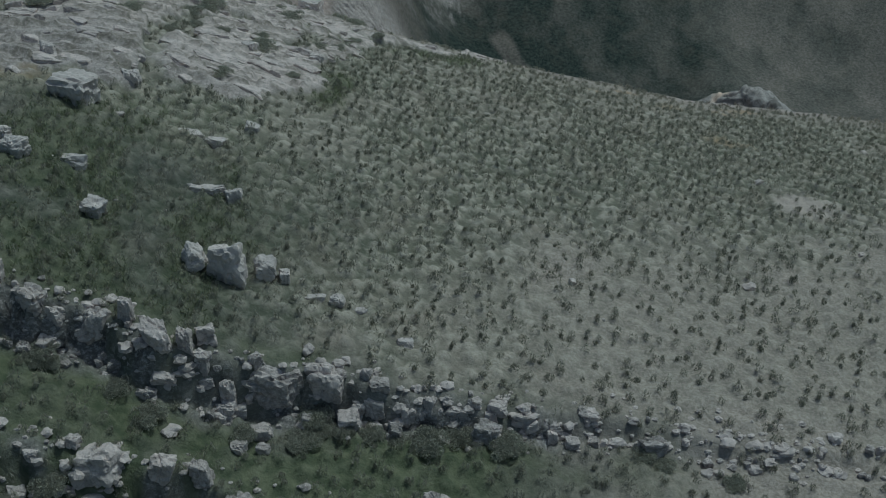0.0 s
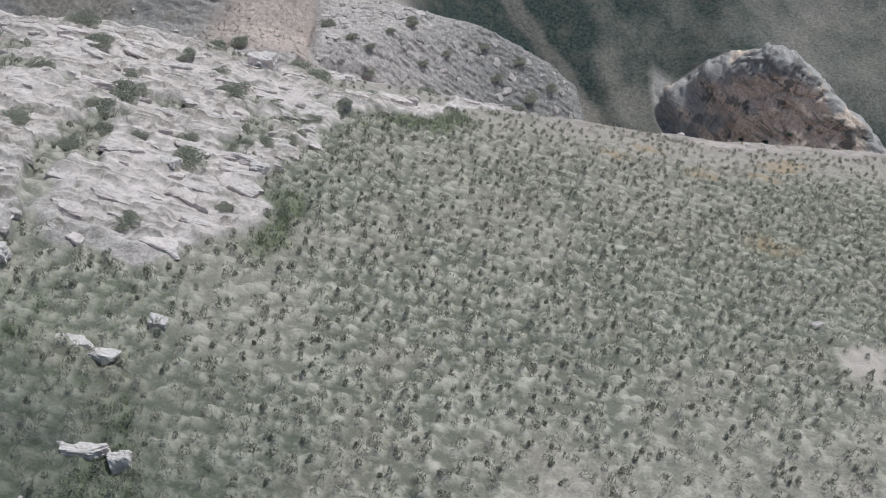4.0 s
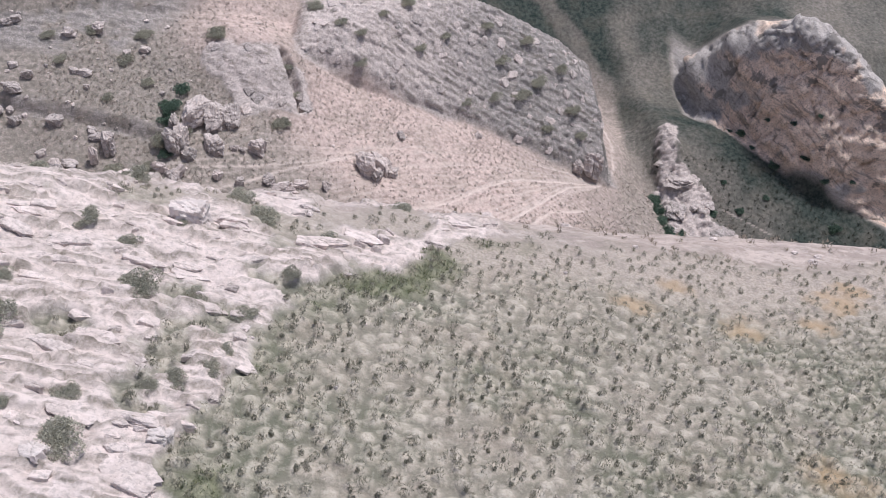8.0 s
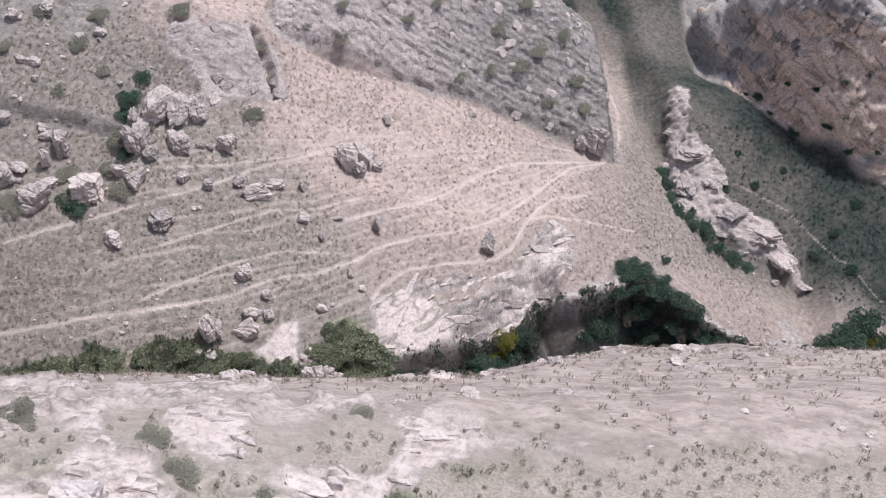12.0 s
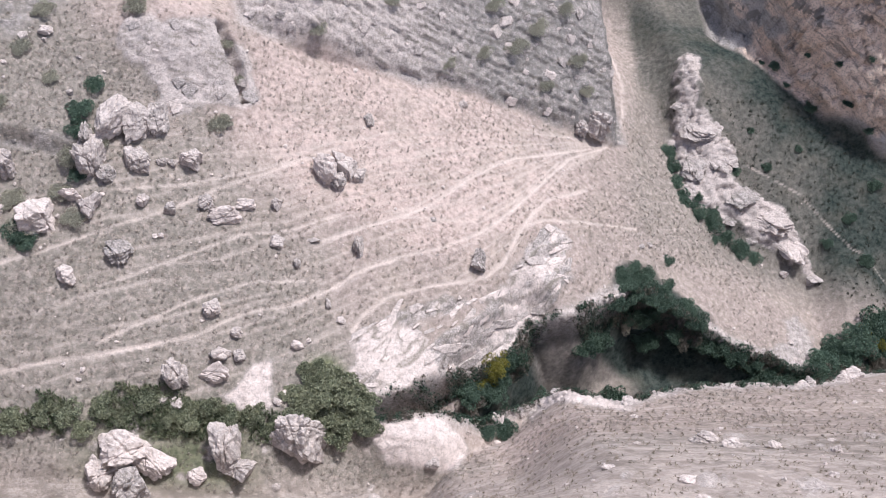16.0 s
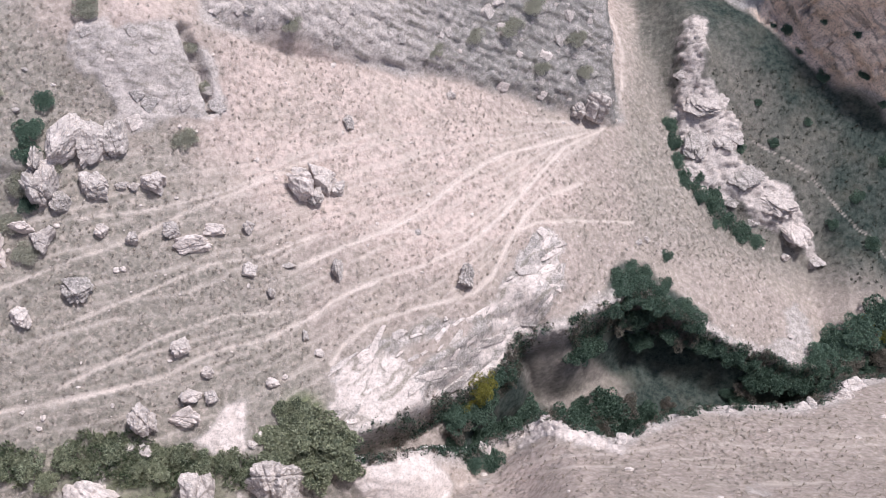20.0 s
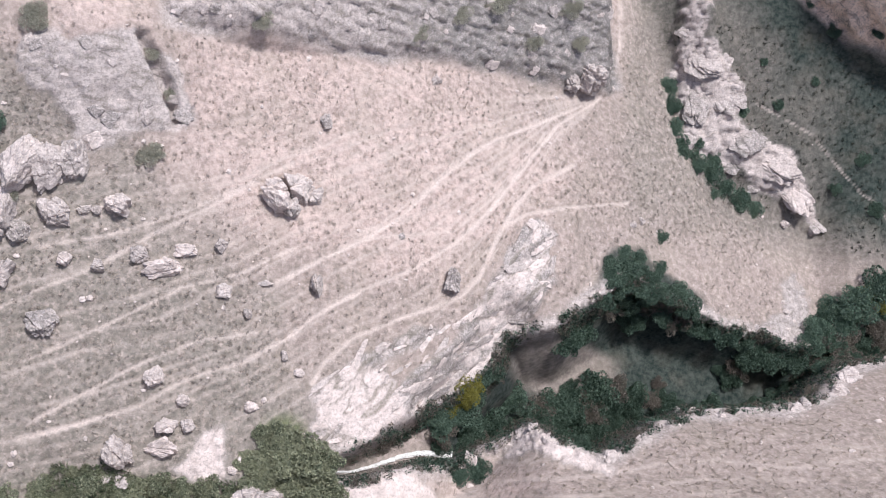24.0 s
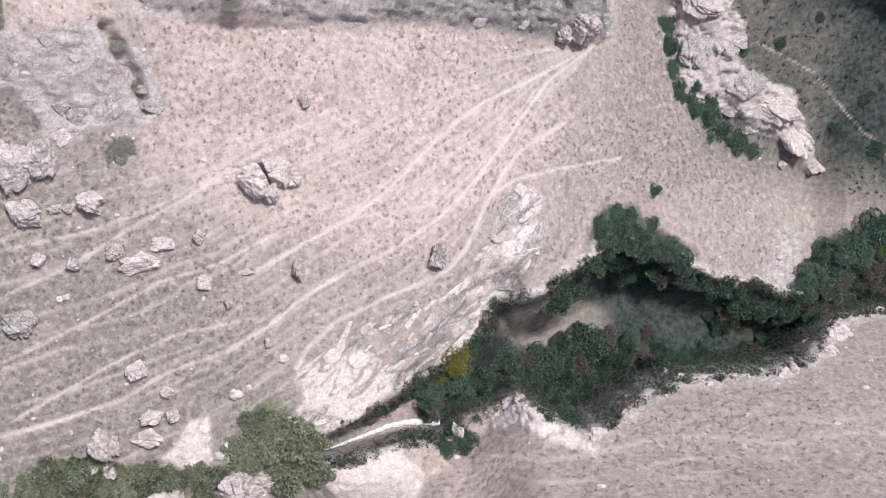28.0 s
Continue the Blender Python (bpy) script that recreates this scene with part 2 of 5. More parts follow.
ground_mat = make_ground()
pale_stone, grey_stone = make_stone("pale_limestone", 0.7), make_stone("grey_limestone", 0.42)
white_stone = make_stone("white_limestone", 0.8, 0.45)
bed_stone = make_stone("bedded_limestone", 0.88, 0.0)
tuft_mat = make_leaf("bunch_grass", (0.2, 0.2, 0.15), (0.54, 0.515, 0.44), (0.46, 0.43, 0.37))
# darker copy of the bunch grass, holding the shade of the tufts
dusk_mat = make_leaf("dark_bunch_grass", (0.12, 0.126, 0.097), (0.34, 0.336, 0.275), (0.26, 0.252, 0.208))
straw_mat = make_leaf("straw_grass", (0.3, 0.26, 0.21), (0.55, 0.49, 0.42), (0.4, 0.35, 0.29))
herb_mat = make_leaf("green_grass", (0.14, 0.165, 0.095), (0.38, 0.4, 0.27), (0.36, 0.35, 0.27))
dull_leaf = make_leaf("grey_green_leaf", (0.25, 0.255, 0.215), (0.55, 0.54, 0.455), (0.42, 0.41, 0.345))
deep_leaf = make_leaf("dark_green_leaf", (0.01, 0.026, 0.021), (0.24, 0.345, 0.265), (0.06, 0.1, 0.075))
bank_leaf = make_leaf("bank_leaf", (0.07, 0.095, 0.065), (0.47, 0.5, 0.36), (0.28, 0.29, 0.2))
# hillside grass, its colour lowered to hold the shade of the gully
gloom_mat = make_leaf("gully_shade_grass", (0.03, 0.037, 0.031), (0.13, 0.136, 0.112), (0.08, 0.084, 0.07))
dun_mat = make_leaf("dun_grass", (0.28, 0.256, 0.234), (0.54, 0.487, 0.455), (0.4, 0.362, 0.335))
dry_leaf = make_leaf("withered_leaf", (0.13, 0.115, 0.1), (0.36, 0.32, 0.285), (0.2, 0.19, 0.15))
yellow_leaf = make_leaf("yellowing_leaf", (0.1, 0.12, 0.045), (0.42, 0.38, 0.09), (0.18, 0.19, 0.08))
reed_leaf = make_leaf("reed_blade", (0.05, 0.08, 0.05), (0.28, 0.32, 0.21), (0.26, 0.26, 0.18))
bark_mat, foam_mat = make_wood(), make_foam()

# ---------------------------------------------------------------- landform
_tab = np.random.RandomState(7).rand(4, 256, 256)


def value_noise(x, y, k=0):
    ix, iy = np.floor(x).astype(int), np.floor(y).astype(int)
    fx, fy = x - ix, y - iy
    fx, fy = fx * fx * fx * (fx * (fx * 6 - 15) + 10), fy * fy * fy * (fy * (fy * 6 - 15) + 10)
    t = _tab[k]
    i0, i1, j0, j1 = ix & 255, (ix + 1) & 255, iy & 255, (iy + 1) & 255
    return (t[i0, j0] * (1 - fx) + t[i1, j0] * fx) * (1 - fy) + (t[i0, j1] * (1 - fx) + t[i1, j1] * fx) * fy


def fbm(x, y, size, octaves=4, k=0, gain=0.5):
    """Noise from -1 to 1 with its largest waves about size metres long."""
    total, amp, norm = 0 * x, 1.0, 0.0
    x, y = x / size, y / size
    for o in range(octaves):
        total = total + amp * (value_noise(x + 17.3 * o, y - 9.1 * o, (k + o) % 4) * 2 - 1)
        norm += amp
        amp *= gain
        x, y = x * 1.93 + y * 0.35, y * 1.93 - x * 0.35
    return total / norm


def cells(x, y, k=0):
    """Cell noise: nearest and second nearest distance, and a random number of the nearest cell."""
    ix, iy = np.floor(x).astype(int), np.floor(y).astype(int)
    f1, f2, who = np.full(x.shape, 9.0), np.full(x.shape, 9.0), np.zeros(x.shape)
    for a in (-1, 0, 1):
        for b in (-1, 0, 1):
            i, j = (ix + a) & 255, (iy + b) & 255
            d = np.hypot(ix + a + 0.1 + 0.8 * _tab[k][i, j] - x, iy + b + 0.1 + 0.8 * _tab[(k + 1) % 4][i, j] - y)
            near = d < f1
            f2 = np.where(near, f1, np.minimum(f2, d))
            who = np.where(near, _tab[(k + 2) % 4][i, j], who)
            f1 = np.where(near, d, f1)
    return f1, f2, who


def ramp(a, b, t):
    t = np.clip((t - a) / (b - a), 0, 1)
    return t * t * (3 - 2 * t)


def soft_max(a, b, k):
    h = np.clip(0.5 + 0.5 * (a - b) / k, 0, 1)
    return b + (a - b) * h + k * h * (1 - h)


def soft_min(a, b, k):
    return -soft_max(-a, -b, k)


def line_distance(x, y, pts):
    """Distance to a line of plan points, and how far along it (0 to 1)."""
    best, along = np.full(x.shape, 1e9), np.zeros(x.shape)
    n = len(pts) - 1
    for i in range(n):
        (ax, ay), (bx, by) = pts[i], pts[i + 1]
        vx, vy = bx - ax, by - ay
        s = np.clip(((x - ax) * vx + (y - ay) * vy) / (vx * vx + vy * vy), 0, 1)
        d = np.hypot(x - ax - s * vx, y - ay - s * vy)
        along = np.where(d < best, (i + s) / n, along)
        best = np.minimum(best, d)
    return best, along


def inside(x, y, pts):
    """Signed distance to a closed outline in plan: positive inside."""
    ring = list(pts) + [pts[0]]
    odd = np.zeros(x.shape, bool)
    for (ax, ay), (bx, by) in zip(ring, ring[1:]):
        if ay != by:
            odd ^= ((ay > y) != (by > y)) & (x < (bx - ax) * (y - ay) / (by - ay) + ax)
    return np.where(odd, 1, -1) * line_distance(x, y, ring)[0]


# plan of the gorge's rim: the near lip from the west, then the far lip back
GORGE = [(-4.5, 92.3), (-2.5, 91.6), (-0.8, 91.8), (1, 92.3), (2.5, 92.7), (5, 92.9), (9, 94.8), (11.3, 96.0), (13.5, 94.6), (16, 93.4), (19, 95.2), (23.5, 97.2), (28, 97.6),
         (31, 97.6), (34.5, 98.4), (38, 101.6), (46, 103), (64, 104), (64, 112), (46, 109), (42.6, 107.5), (39.5, 105.3), (36.5, 103.4),
         (34.5, 103.6), (31, 104.6), (28, 105), (24.5, 106), (21.5, 107.4), (19, 107.4), (16.5, 105.4), (13.4, 103.2), (10, 102.6),
         (8.6, 100.2), (6.5, 98.2), (4, 97.0), (2, 95.9), (0, 94.6), (-2.5, 93.4)]


def hill_top(x, y):
    u, v = np.clip(x, -13, 20), np.clip(y, 14, 75) - 45
    z = 55.65 - 0.282 * u - 0.2468 * v + 0.00463 * u * u - 0.00155 * u * v - 0.00567 * v * v
    return z - 0.12 * (x - u)


def hill_side(x, y):
    y = y + 1.9 * ramp(66, 77, y) * ramp(9, 1, x) + 1.7 * ramp(74, 83, y) * ramp(3, -6, x) + 4.8 * ramp(75, 84, y) * ramp(4, -1, x) + 4.6 * ramp(74, 85, y) * ramp(13, 7, x) * ramp(-4, 2, x)
    z = np.interp(y, [40, 57, 60, 64, 70, 76, 80, 86, 92, 95, 98, 102, 110, 130], [76, 55, 51.4, 46.2, 38, 30.6, 25.6, 15.6, 5.2, 1.8, -2.6, -9, -22, -50])
    return z - 0.04 * np.clip(x - 10, -25, 30)


def valley(x, y):
    u, v = np.clip(x, -38, 44), np.clip(y, 84, 128) - 105
    z = 5.1 - 0.4658 * u + 0.1501 * v - 0.00299 * u * u - 0.0074 * u * v - 0.00369 * v * v + 0.00003 * u ** 3
    return z + 0.1 * np.clip(y - 128, 0, 60) - 0.1 * (x - u)


def ridge_base(x):
    return 122.0 + 0.11 * (x + 1)


def cliff_foot(x):
    return np.interp(x, [20, 30.5, 36, 41.5, 47, 54, 80], [148, 138.5, 133.3, 129.3, 126.6, 124, 118])


def base_height(x, y):
    """The bare landform, with no roughness."""
    z = valley(x, y)
    # rock dome at the west, and the slope that climbs behind it
    z = z + 3.0 * np.exp(-((x + 17) / 5.5) ** 2 - ((y - 119.5) / 4.5) ** 2)
    z = z + 0.55 * np.clip(y - 124 - 0.3 * np.clip(x + 20, -20, 30), 0, 60) * ramp(-2, -16, x)
    # worn rocky lip above the gorge, and the fin of pale rock beside the gully
    z = z - 2.4 * ramp(3.2, 0.4, line_distance(x, y, [(5.2, 97.4), (8, 100), (9.8, 103.4)])[0])
    z = z + 2.2 * ramp(5.2, 0.4, np.hypot((x - 0.8) * 0.8, (y - 90.6) * 1.2))
    # dark hillside east of the gully
    east = -8.4 - 0.2 * (x - 28) + 0.38 * (np.clip(y, 100, 150) - 128.5)
    z = z + (east - z) * ramp(25, 31, x + 0.25 * (y - 122)) * ramp(108, 120, y + 0.3 * (x - 40))
    z = z + 0.6 * ramp(-0.35, 0.45, inside(x, y, FIN) + 0.9 * fbm(x, y, 2.0, 4, 1))
    z = z - 0.9 * ramp(109.4, 108.5, y + 0.06 * (x + 28) + 0.5 * fbm(x, y, 3, 3, 2)) * ramp(-23.5, -26, x) * ramp(100, 106, y)
    # the ground behind the ridge falls into a gully, then the far hillside climbs
    z = z - 9 * ramp(132, 150, y) * ramp(-12, 6, x) * ramp(44, 30, x)
    far = -6 + 0.42 * (y - 158) - 0.02 * (x - 10) + 3 * np.sin(x * 0.06 + 1)
    z = soft_max(z, np.minimum(far, 120 + 0 * far), 5.0)
    # the central ridge: a slab that climbs from its foot to a crest and drops behind
    d = y - ridge_base(x)
    foot = np.interp(x, [-14, -8, -1.3, 8.6, 17.1, 19.5], [14.5, 12.5, 7.2, 0.8, -3.5, -5])
    crest = np.interp(x, [-14, -7, 5.5, 13, 18, 20.5, 24], [16.5, 16.2, 11.8, 6.6, 1.8, -3.5, -14])
    slab = foot + ramp(-0.3, 0.9, d) * 0.9 + 0.70 * np.clip(d, -2, 40) - 12 * ramp(-0.2, -2.5, d)
    slab = soft_min(slab, crest - 0.75 * np.clip(y - 134 - 0.1 * x, 0, 50), 1.2)
    slab = slab - 16 * ramp(17.8, 21.5, x + 0.12 * (d - 4)) - 14 * ramp(-13, -22, x)
    z = soft_max(z, slab, 0.6)
    # the cliff at the east with its steep face
    face = cliff_foot(x) + 3.4
    top = np.interp(x, [27, 30.5, 33.4, 36, 38.8, 42, 44.7, 48, 51, 60, 80], [-12, -5.5, -1.5, 3.0, 6.3, 8.0, 8.2, 5.2, 2.6, -5, -12])
    cliff = top - 2.4 - 21 * ramp(5.6, -6.6, y - face) - 0.6 * np.clip(y - face - 7, 0, 60)
    z = soft_max(z, cliff, 0.5)
    # the near hill and its steep far side
    near = soft_min(hill_top(x, y), hill_side(x, y), 1.6)
    z = soft_max(z, near, 0.7)
    # the gorge
    s = inside(x, y, GORGE) + 0.5 * fbm(x, y, 3.0, 3, 2) * ramp(3, 9, x)
    floor = np.interp(x, [-4.5, -2.5, 0, 3, 5, 8.5, 13, 34, 60], [1.5, -0.4, -1.0, -1.8, -3.0, -8.5, -11, -16.5, -20])
    depth = np.clip(z - floor, 0, 40)
    steep = ramp(-0.1, 0.7, s)
    gentle = 0.35 * ramp(-0.1, 0.5, s) + 0.65 * ramp(0.0, 3.4, s)
    back = ramp(-0.8, 0.8, line_distance(x, y, GORGE[:18])[0] - line_distance(x, y, GORGE[18:])[0]) * ramp(2.5, 5, x)
    return z - depth * (steep + (gentle - steep) * back)


# ---------------------------------------------------------------- surface zones
OUTCROP = [(-27, 39.5), (-22, 36.2), (-18, 37.4), (-14.6, 35), (-11.3, 35.9), (-9.2, 38.3), (-7.8, 37.7), (-6.4, 39.2), (-5.4, 40.8), (-4.8, 44.8), (-4.5, 46.7), (-3.7, 48.8),
           (-3.4, 51.8), (-2.2, 53.9), (-0.1, 56.3), (2.2, 58.8), (3.6, 60.2), (1, 63.5), (-6, 64.5), (-14, 65), (-20, 62), (-25, 60.5), (-24, 55), (-29, 50), (-26, 45)]
DOME = [(-22.2, 117.4), (-20.3, 114.9), (-18.8, 112.4), (-16.9, 112.6), (-14, 114.1), (-12.1, 115.2), (-13, 117.8), (-14.6, 119.6), (-17.8, 118.5), (-20.9, 118.4)]
FIN = [(25.6, 131.9), (26.2, 135.5), (27.8, 136.2), (28.6, 133), (28.4, 130.6), (29.5, 128.8), (31.9, 126.6), (31, 123.8), (33, 122.9), (35.8, 121.2), (38.2, 118.8), (40, 116.2), (39.4, 114.6), (36.8, 116), (34.2, 117.6), (31, 119.6), (28.4, 120.6), (26.3, 122.3), (25.9, 126)]
WHITE_LIP = [(-4.3, 98), (-1.9, 100.3), (2.1, 102.0), (5.5, 103.0), (7.6, 105), (9.3, 108), (10.9, 110.8), (12.2, 111.7), (13.8, 110.6), (13.6, 107.5), (12.2, 104.6), (9.8, 102.8), (8, 99.9), (5, 97), (2, 95.6), (-1, 94.3), (-3.9, 93.9)]
WHITE_PATCH = [(-4.2, 95.5), (-3.8, 98.4), (-1.4, 100), (1.4, 98.4), (2.2, 96.2), (-1.9, 93.6)]
SAND_BAND = [(19.2, 126), (20.2, 131), (20.8, 140), (20.5, 147), (17.8, 151.5), (15.7, 155.4), (13.6, 158.7), (9, 166)]
NEAR_WHITE = [(-2.9, 90.2), (-2.2, 91.5), (-0.6, 91.9), (2.7, 92.2), (4.5, 90.4), (3.9, 88.2), (-1.6, 88.4)]
NEAR_LIP = [(9.6, 93.6), (11.2, 95.5), (12.4, 95.2), (14, 94.1), (16.8, 92.5), (16.4, 91.7), (13.5, 93.1), (11.3, 94.0)]
POINT_RIM = [(31, 104.9), (33.6, 104), (36.2, 103.6), (37.7, 106.6), (37, 110.4), (35.8, 109.6), (35.6, 106.4), (33, 105.6)]
PALE_SLAB = [(-13.6, 92.2), (-12.6, 93.2), (-11.6, 94.6), (-10.0, 95.2), (-10.2, 94), (-10.0, 92), (-11.2, 91.4)]
COVE = [(16.3, 104.3), (17.2, 107.5), (18.8, 110.2), (21.3, 110.6), (23.6, 109.2), (26.5, 107), (27, 105.5), (24, 105), (20, 105.5)]
TRAILS = [
    (0.34, [(-34, 91.5), (-26.6, 93.2), (-22.3, 94.2), (-18.8, 95.2), (-15.5, 96.3), (-12.6, 98.1), (-8.9, 99.4), (-6.2, 101.1), (-3.5, 103.3), (-0.7, 105), (2.6, 106.7),
            (5.7, 109), (8.5, 112), (10.9, 115.4), (14.1, 119.9), (17.6, 122.9), (19.3, 124.9), (20.3, 128.9), (20.4, 132.9), (19.6, 136.5), (17, 142)]),
    (0.36, [(-4.3, 98.2), (-3.5, 99.7), (-1.5, 101.5), (1.8, 103.1), (6.1, 105), (7.5, 106.6), (8.9, 109.7), (10.4, 112.5), (11.9, 114.4), (15.5, 116.8)]),
    (0.30, [(-6.7, 104.9), (-4, 106.6), (-0.8, 108.5), (1.7, 110.4), (4.3, 113.3), (6.6, 115.7), (9, 117.7), (12.5, 119.7), (16.3, 122.2)]),
    (0.26, [(-34, 98), (-26.3, 100.9), (-23.9, 102), (-21.1, 103.5), (-18.3, 104.8), (-14.4, 107.4), (-11.1, 109.4), (-8.1, 111.7), (-5.8, 113.1)]),
    (0.26, [(9.4, 110.7), (11.3, 112), (14.8, 113.1), (20.2, 114.4)]),
    (0.22, [(-22.3, 95), (-18.8, 97), (-15.2, 99.1), (-11.6, 100.7), (-6.7, 101.7)]),
    (0.20, [(-2.4, 108.4), (0, 109.5), (3.5, 112.6), (5.7, 115.2), (9, 117.7)]),
    (0.22, [(-22.4, 98.9), (-17.1, 101.5), (-12.8, 104), (-9.1, 105.3), (-5.6, 107.3)]),
    (0.22, [(-21.5, 106), (-17.3, 107), (-12.6, 108.9), (-9.3, 111), (-5.8, 112.2)]),
    (0.15, [(33, 125), (38.5, 122.8), (42, 119.5), (45.5, 116.5), (50, 113)]),
    (0.20, [(-6.4, 104.9), (-2.4, 107.7), (0, 108.7), (5.7, 109.9), (9.4, 113.7), (13, 119)]),
]
LEDGE = [(-30, 23.2), (-11.4, 23.3), (-9.1, 23.3), (-7.4, 22.6), (-5.1, 22.6), (-2.8, 23.0), (-0.5, 22.9), (1.9, 22.9), (5.2, 23.3), (8, 23), (12.8, 23), (30, 24)]
LEDGE_LOW = [(-30, 19.6), (-8.5, 19.6), (-6.2, 19.7), (-4.8, 19.2), (-3.3, 19.1), (-0.8, 19.5), (4, 19), (30, 19)]


def zones(x, y):
    """How much of each surface there is at a place of the plan, 0 to 1."""
    wob = fbm(x, y, 2.6, 4, 1)
    fine = fbm(x, y, 0.7, 3, 3)
    hilltop = ramp(61.6, 58.0, y + 2.2 * wob - 0.1 * np.clip(x, -10, 20))
    valley_floor = ramp(85, 88, y)
    rock, pale = 0 * x, 0 * x
    o = inside(x, y, OUTCROP) + 0.9 * wob + 0.35 * fine
    soil = ramp(0.22, 0.4, fbm(x, y, 2.2, 4, 2) - 0.004 * (y - 45) + 0.34 * ramp(54, 61, y))
    out = ramp(-0.25, 0.2, o) * (1 - 0.9 * soil)
    crest = ramp(1.5, 0.2, np.abs(y - 61.4 + 0.05 * x + 1.2 * wob)) * ramp(9, 2, x) * ramp(-0.1, 0.15, wob + 0.3 * fine)
    rock, pale = np.maximum(out, 0.8 * crest), np.maximum(out * (0.55 + 0.45 * ramp(37, 41, y + wob + 0.25 * (x + 8))), crest)
    d1 = y - np.interp(x, *zip(*LEDGE))
    led = ramp(0.9, 0.1, np.abs(d1 + 0.35 + 0.3 * wob)) * ramp(11, 3, x) * (0.4 + 0.6 * ramp(-0.2, 0.3, wob + fine))
    led2 = ramp(0.8, 0.1, np.abs(y - np.interp(x, *zip(*LEDGE_LOW)) + 0.3 + 0.4 * wob)) * ramp(6, 0, x) * ramp(-0.25, 0.2, wob + fine) * 0.8
    rock = np.maximum(rock, np.maximum(led, led2) * ramp(-24, -14, x + 3 * wob))
    for outline, white, edge in ((DOME, 0.6, 1.0), (FIN, 0.7, 1.4), (WHITE_LIP, 0.62, 0.9), (WHITE_PATCH, 1.0, 0.5), (NEAR_WHITE, 1.0, 0.3), (NEAR_LIP, 1.0, 0.5), (POINT_RIM, 0.4, 1.5), (PALE_SLAB, 1.0, 0.6)):
        m = ramp(-0.25, 0.3, inside(x, y, outline) + edge * (0.9 * wob + 0.4 * fine))
        if outline is WHITE_LIP:
            bands = fbm((0.75 * x + 0.66 * y) * 0.22, 0.75 * y - 0.66 * x, 1.7, 4, 2)
            m, white = m * ramp(-0.42, -0.2, bands), 0.25 + 0.65 * ramp(-0.12, 0.25, bands + 0.4 * fine)
        rock, pale = np.maximum(rock, m), np.maximum(pale, m * white)
    # the ridge slab and the eastern cliff
    d = y - ridge_base(x)
    slab = ramp(-0.6, 0.5, d + 0.8 * wob) * ramp(152, 140, y) * ramp(20.5, 19, x + 0.12 * (d - 4) + 0.6 * wob) * ramp(-14.3, -12.9, x + 0.7 * wob)
    face = cliff_foot(x) + 3.4
    cliff = ramp(-2.7, -1.8, y - face + 0.4 * wob) * ramp(15, 9, y - face) * ramp(29.5, 31, x + 0.5 * wob)
    west = ramp(114.2, 115.6, y + 0.6 * wob - 0.75 * np.clip(x + 31, 0, 30)) * ramp(-22, -26, x - 0.6 * (y - 124)) * ramp(-0.25, 0.1, fbm(x, y, 5, 3, 0) + 0.3 * fine)
    bands = ramp(1.0, 0.3, np.abs(y - 108.9 - 0.3 * wob + 0.06 * (x + 28))) * ramp(-23.5, -26, x) * ramp(-0.3, 0.1, fine + 0.6 * wob) * 0.8
    west = np.maximum(west, bands)
    rim = ramp(1.1, 0.2, np.abs(inside(x, y, GORGE) + 0.3 + 0.5 * wob)) * ramp(90, 93, y) * ramp(0.5, 0.2, inside(x, y, GORGE))
    side = ramp(66, 72, y) * ramp(93, 88, y) * ramp(0.34, 0.5, fbm(x, y, 2.4, 4, 2)) * ramp(0, 0.3, fine + 0.2)
    rock = np.maximum.reduce([rock, slab, cliff, 0.85 * west, rim, 0.9 * side])
    pale = np.maximum.reduce([pale, slab * (0.2 + 0.4 * ramp(9, -5, x)), 0.2 * cliff, 0.15 * west, 0.55 * rim, 0.6 * side])
    trail = 0 * x
    for width, line in TRAILS:
        dist, along = line_distance(x, y, line)
        trail = np.maximum(trail, ramp(width * 0.68, width * 0.2, dist + 0.1 * fine) * min(0.95, 0.25 + 2.4 * width) * (0.8 + 0.4 * wob))
    # many faint sheep tracks, which follow the slope
    low = np.interp(x, [-34, -26.6, -15.5, -8.9, -3.5, 2.6, 8.5, 14.1, 17.6], [91.5, 93.2, 96.3, 99.4, 103.3, 106.7, 112, 119.9, 122.9])
    high = np.interp(x, [-34, -21.5, -9.3, -5.8, 3, 9, 17.6], [101.5, 106, 111, 113.2, 118, 120.4, 123.6])
    fan = (y - low) / np.maximum(high - low, 0.35) + 0.05 * fbm(x * 0.5, y, 3.5, 3, 1)
    for lines, k, strength in ((4.3, 0, 0.5), (7.7, 2, 0.38), (12.6, 1, 0.25)):
        near = np.abs((fan * lines) % 1 - 0.5) * (high - low) / lines
        worn = strength * ramp(0.2, 0.03, near) * ramp(-0.25, 0.3, fbm(x * 0.3, fan * 9, 2.0, 2, k)) * ramp(-0.7, -0.5, fan) * ramp(1.5, 1.2, fan) * ramp(-34, -22, x) * ramp(18.4, 16.6, x)
        trail = np.maximum(trail, worn)
    # small terraces trodden along the steep slope
    step = np.abs(((y - 0.05 * x + 0.9 * fbm(x * 0.35, y, 2.6, 3, 2)) / 1.15) % 1 - 0.5)
    trail = np.maximum(trail, 0.5 * ramp(0.16, 0.04, step) * ramp(-0.2, 0.35, fbm(x * 0.25, y, 1.4, 3, 0)) * ramp(64, 72, y) * ramp(96, 92, y) * ramp(-2, 5, x))
    lush = 0.75 * hilltop * ramp(1.3, 0.2, np.abs(o + 0.9)) * ramp(-0.25, 0.25, fbm(x, y, 3.5, 3, 3) + 0.1)
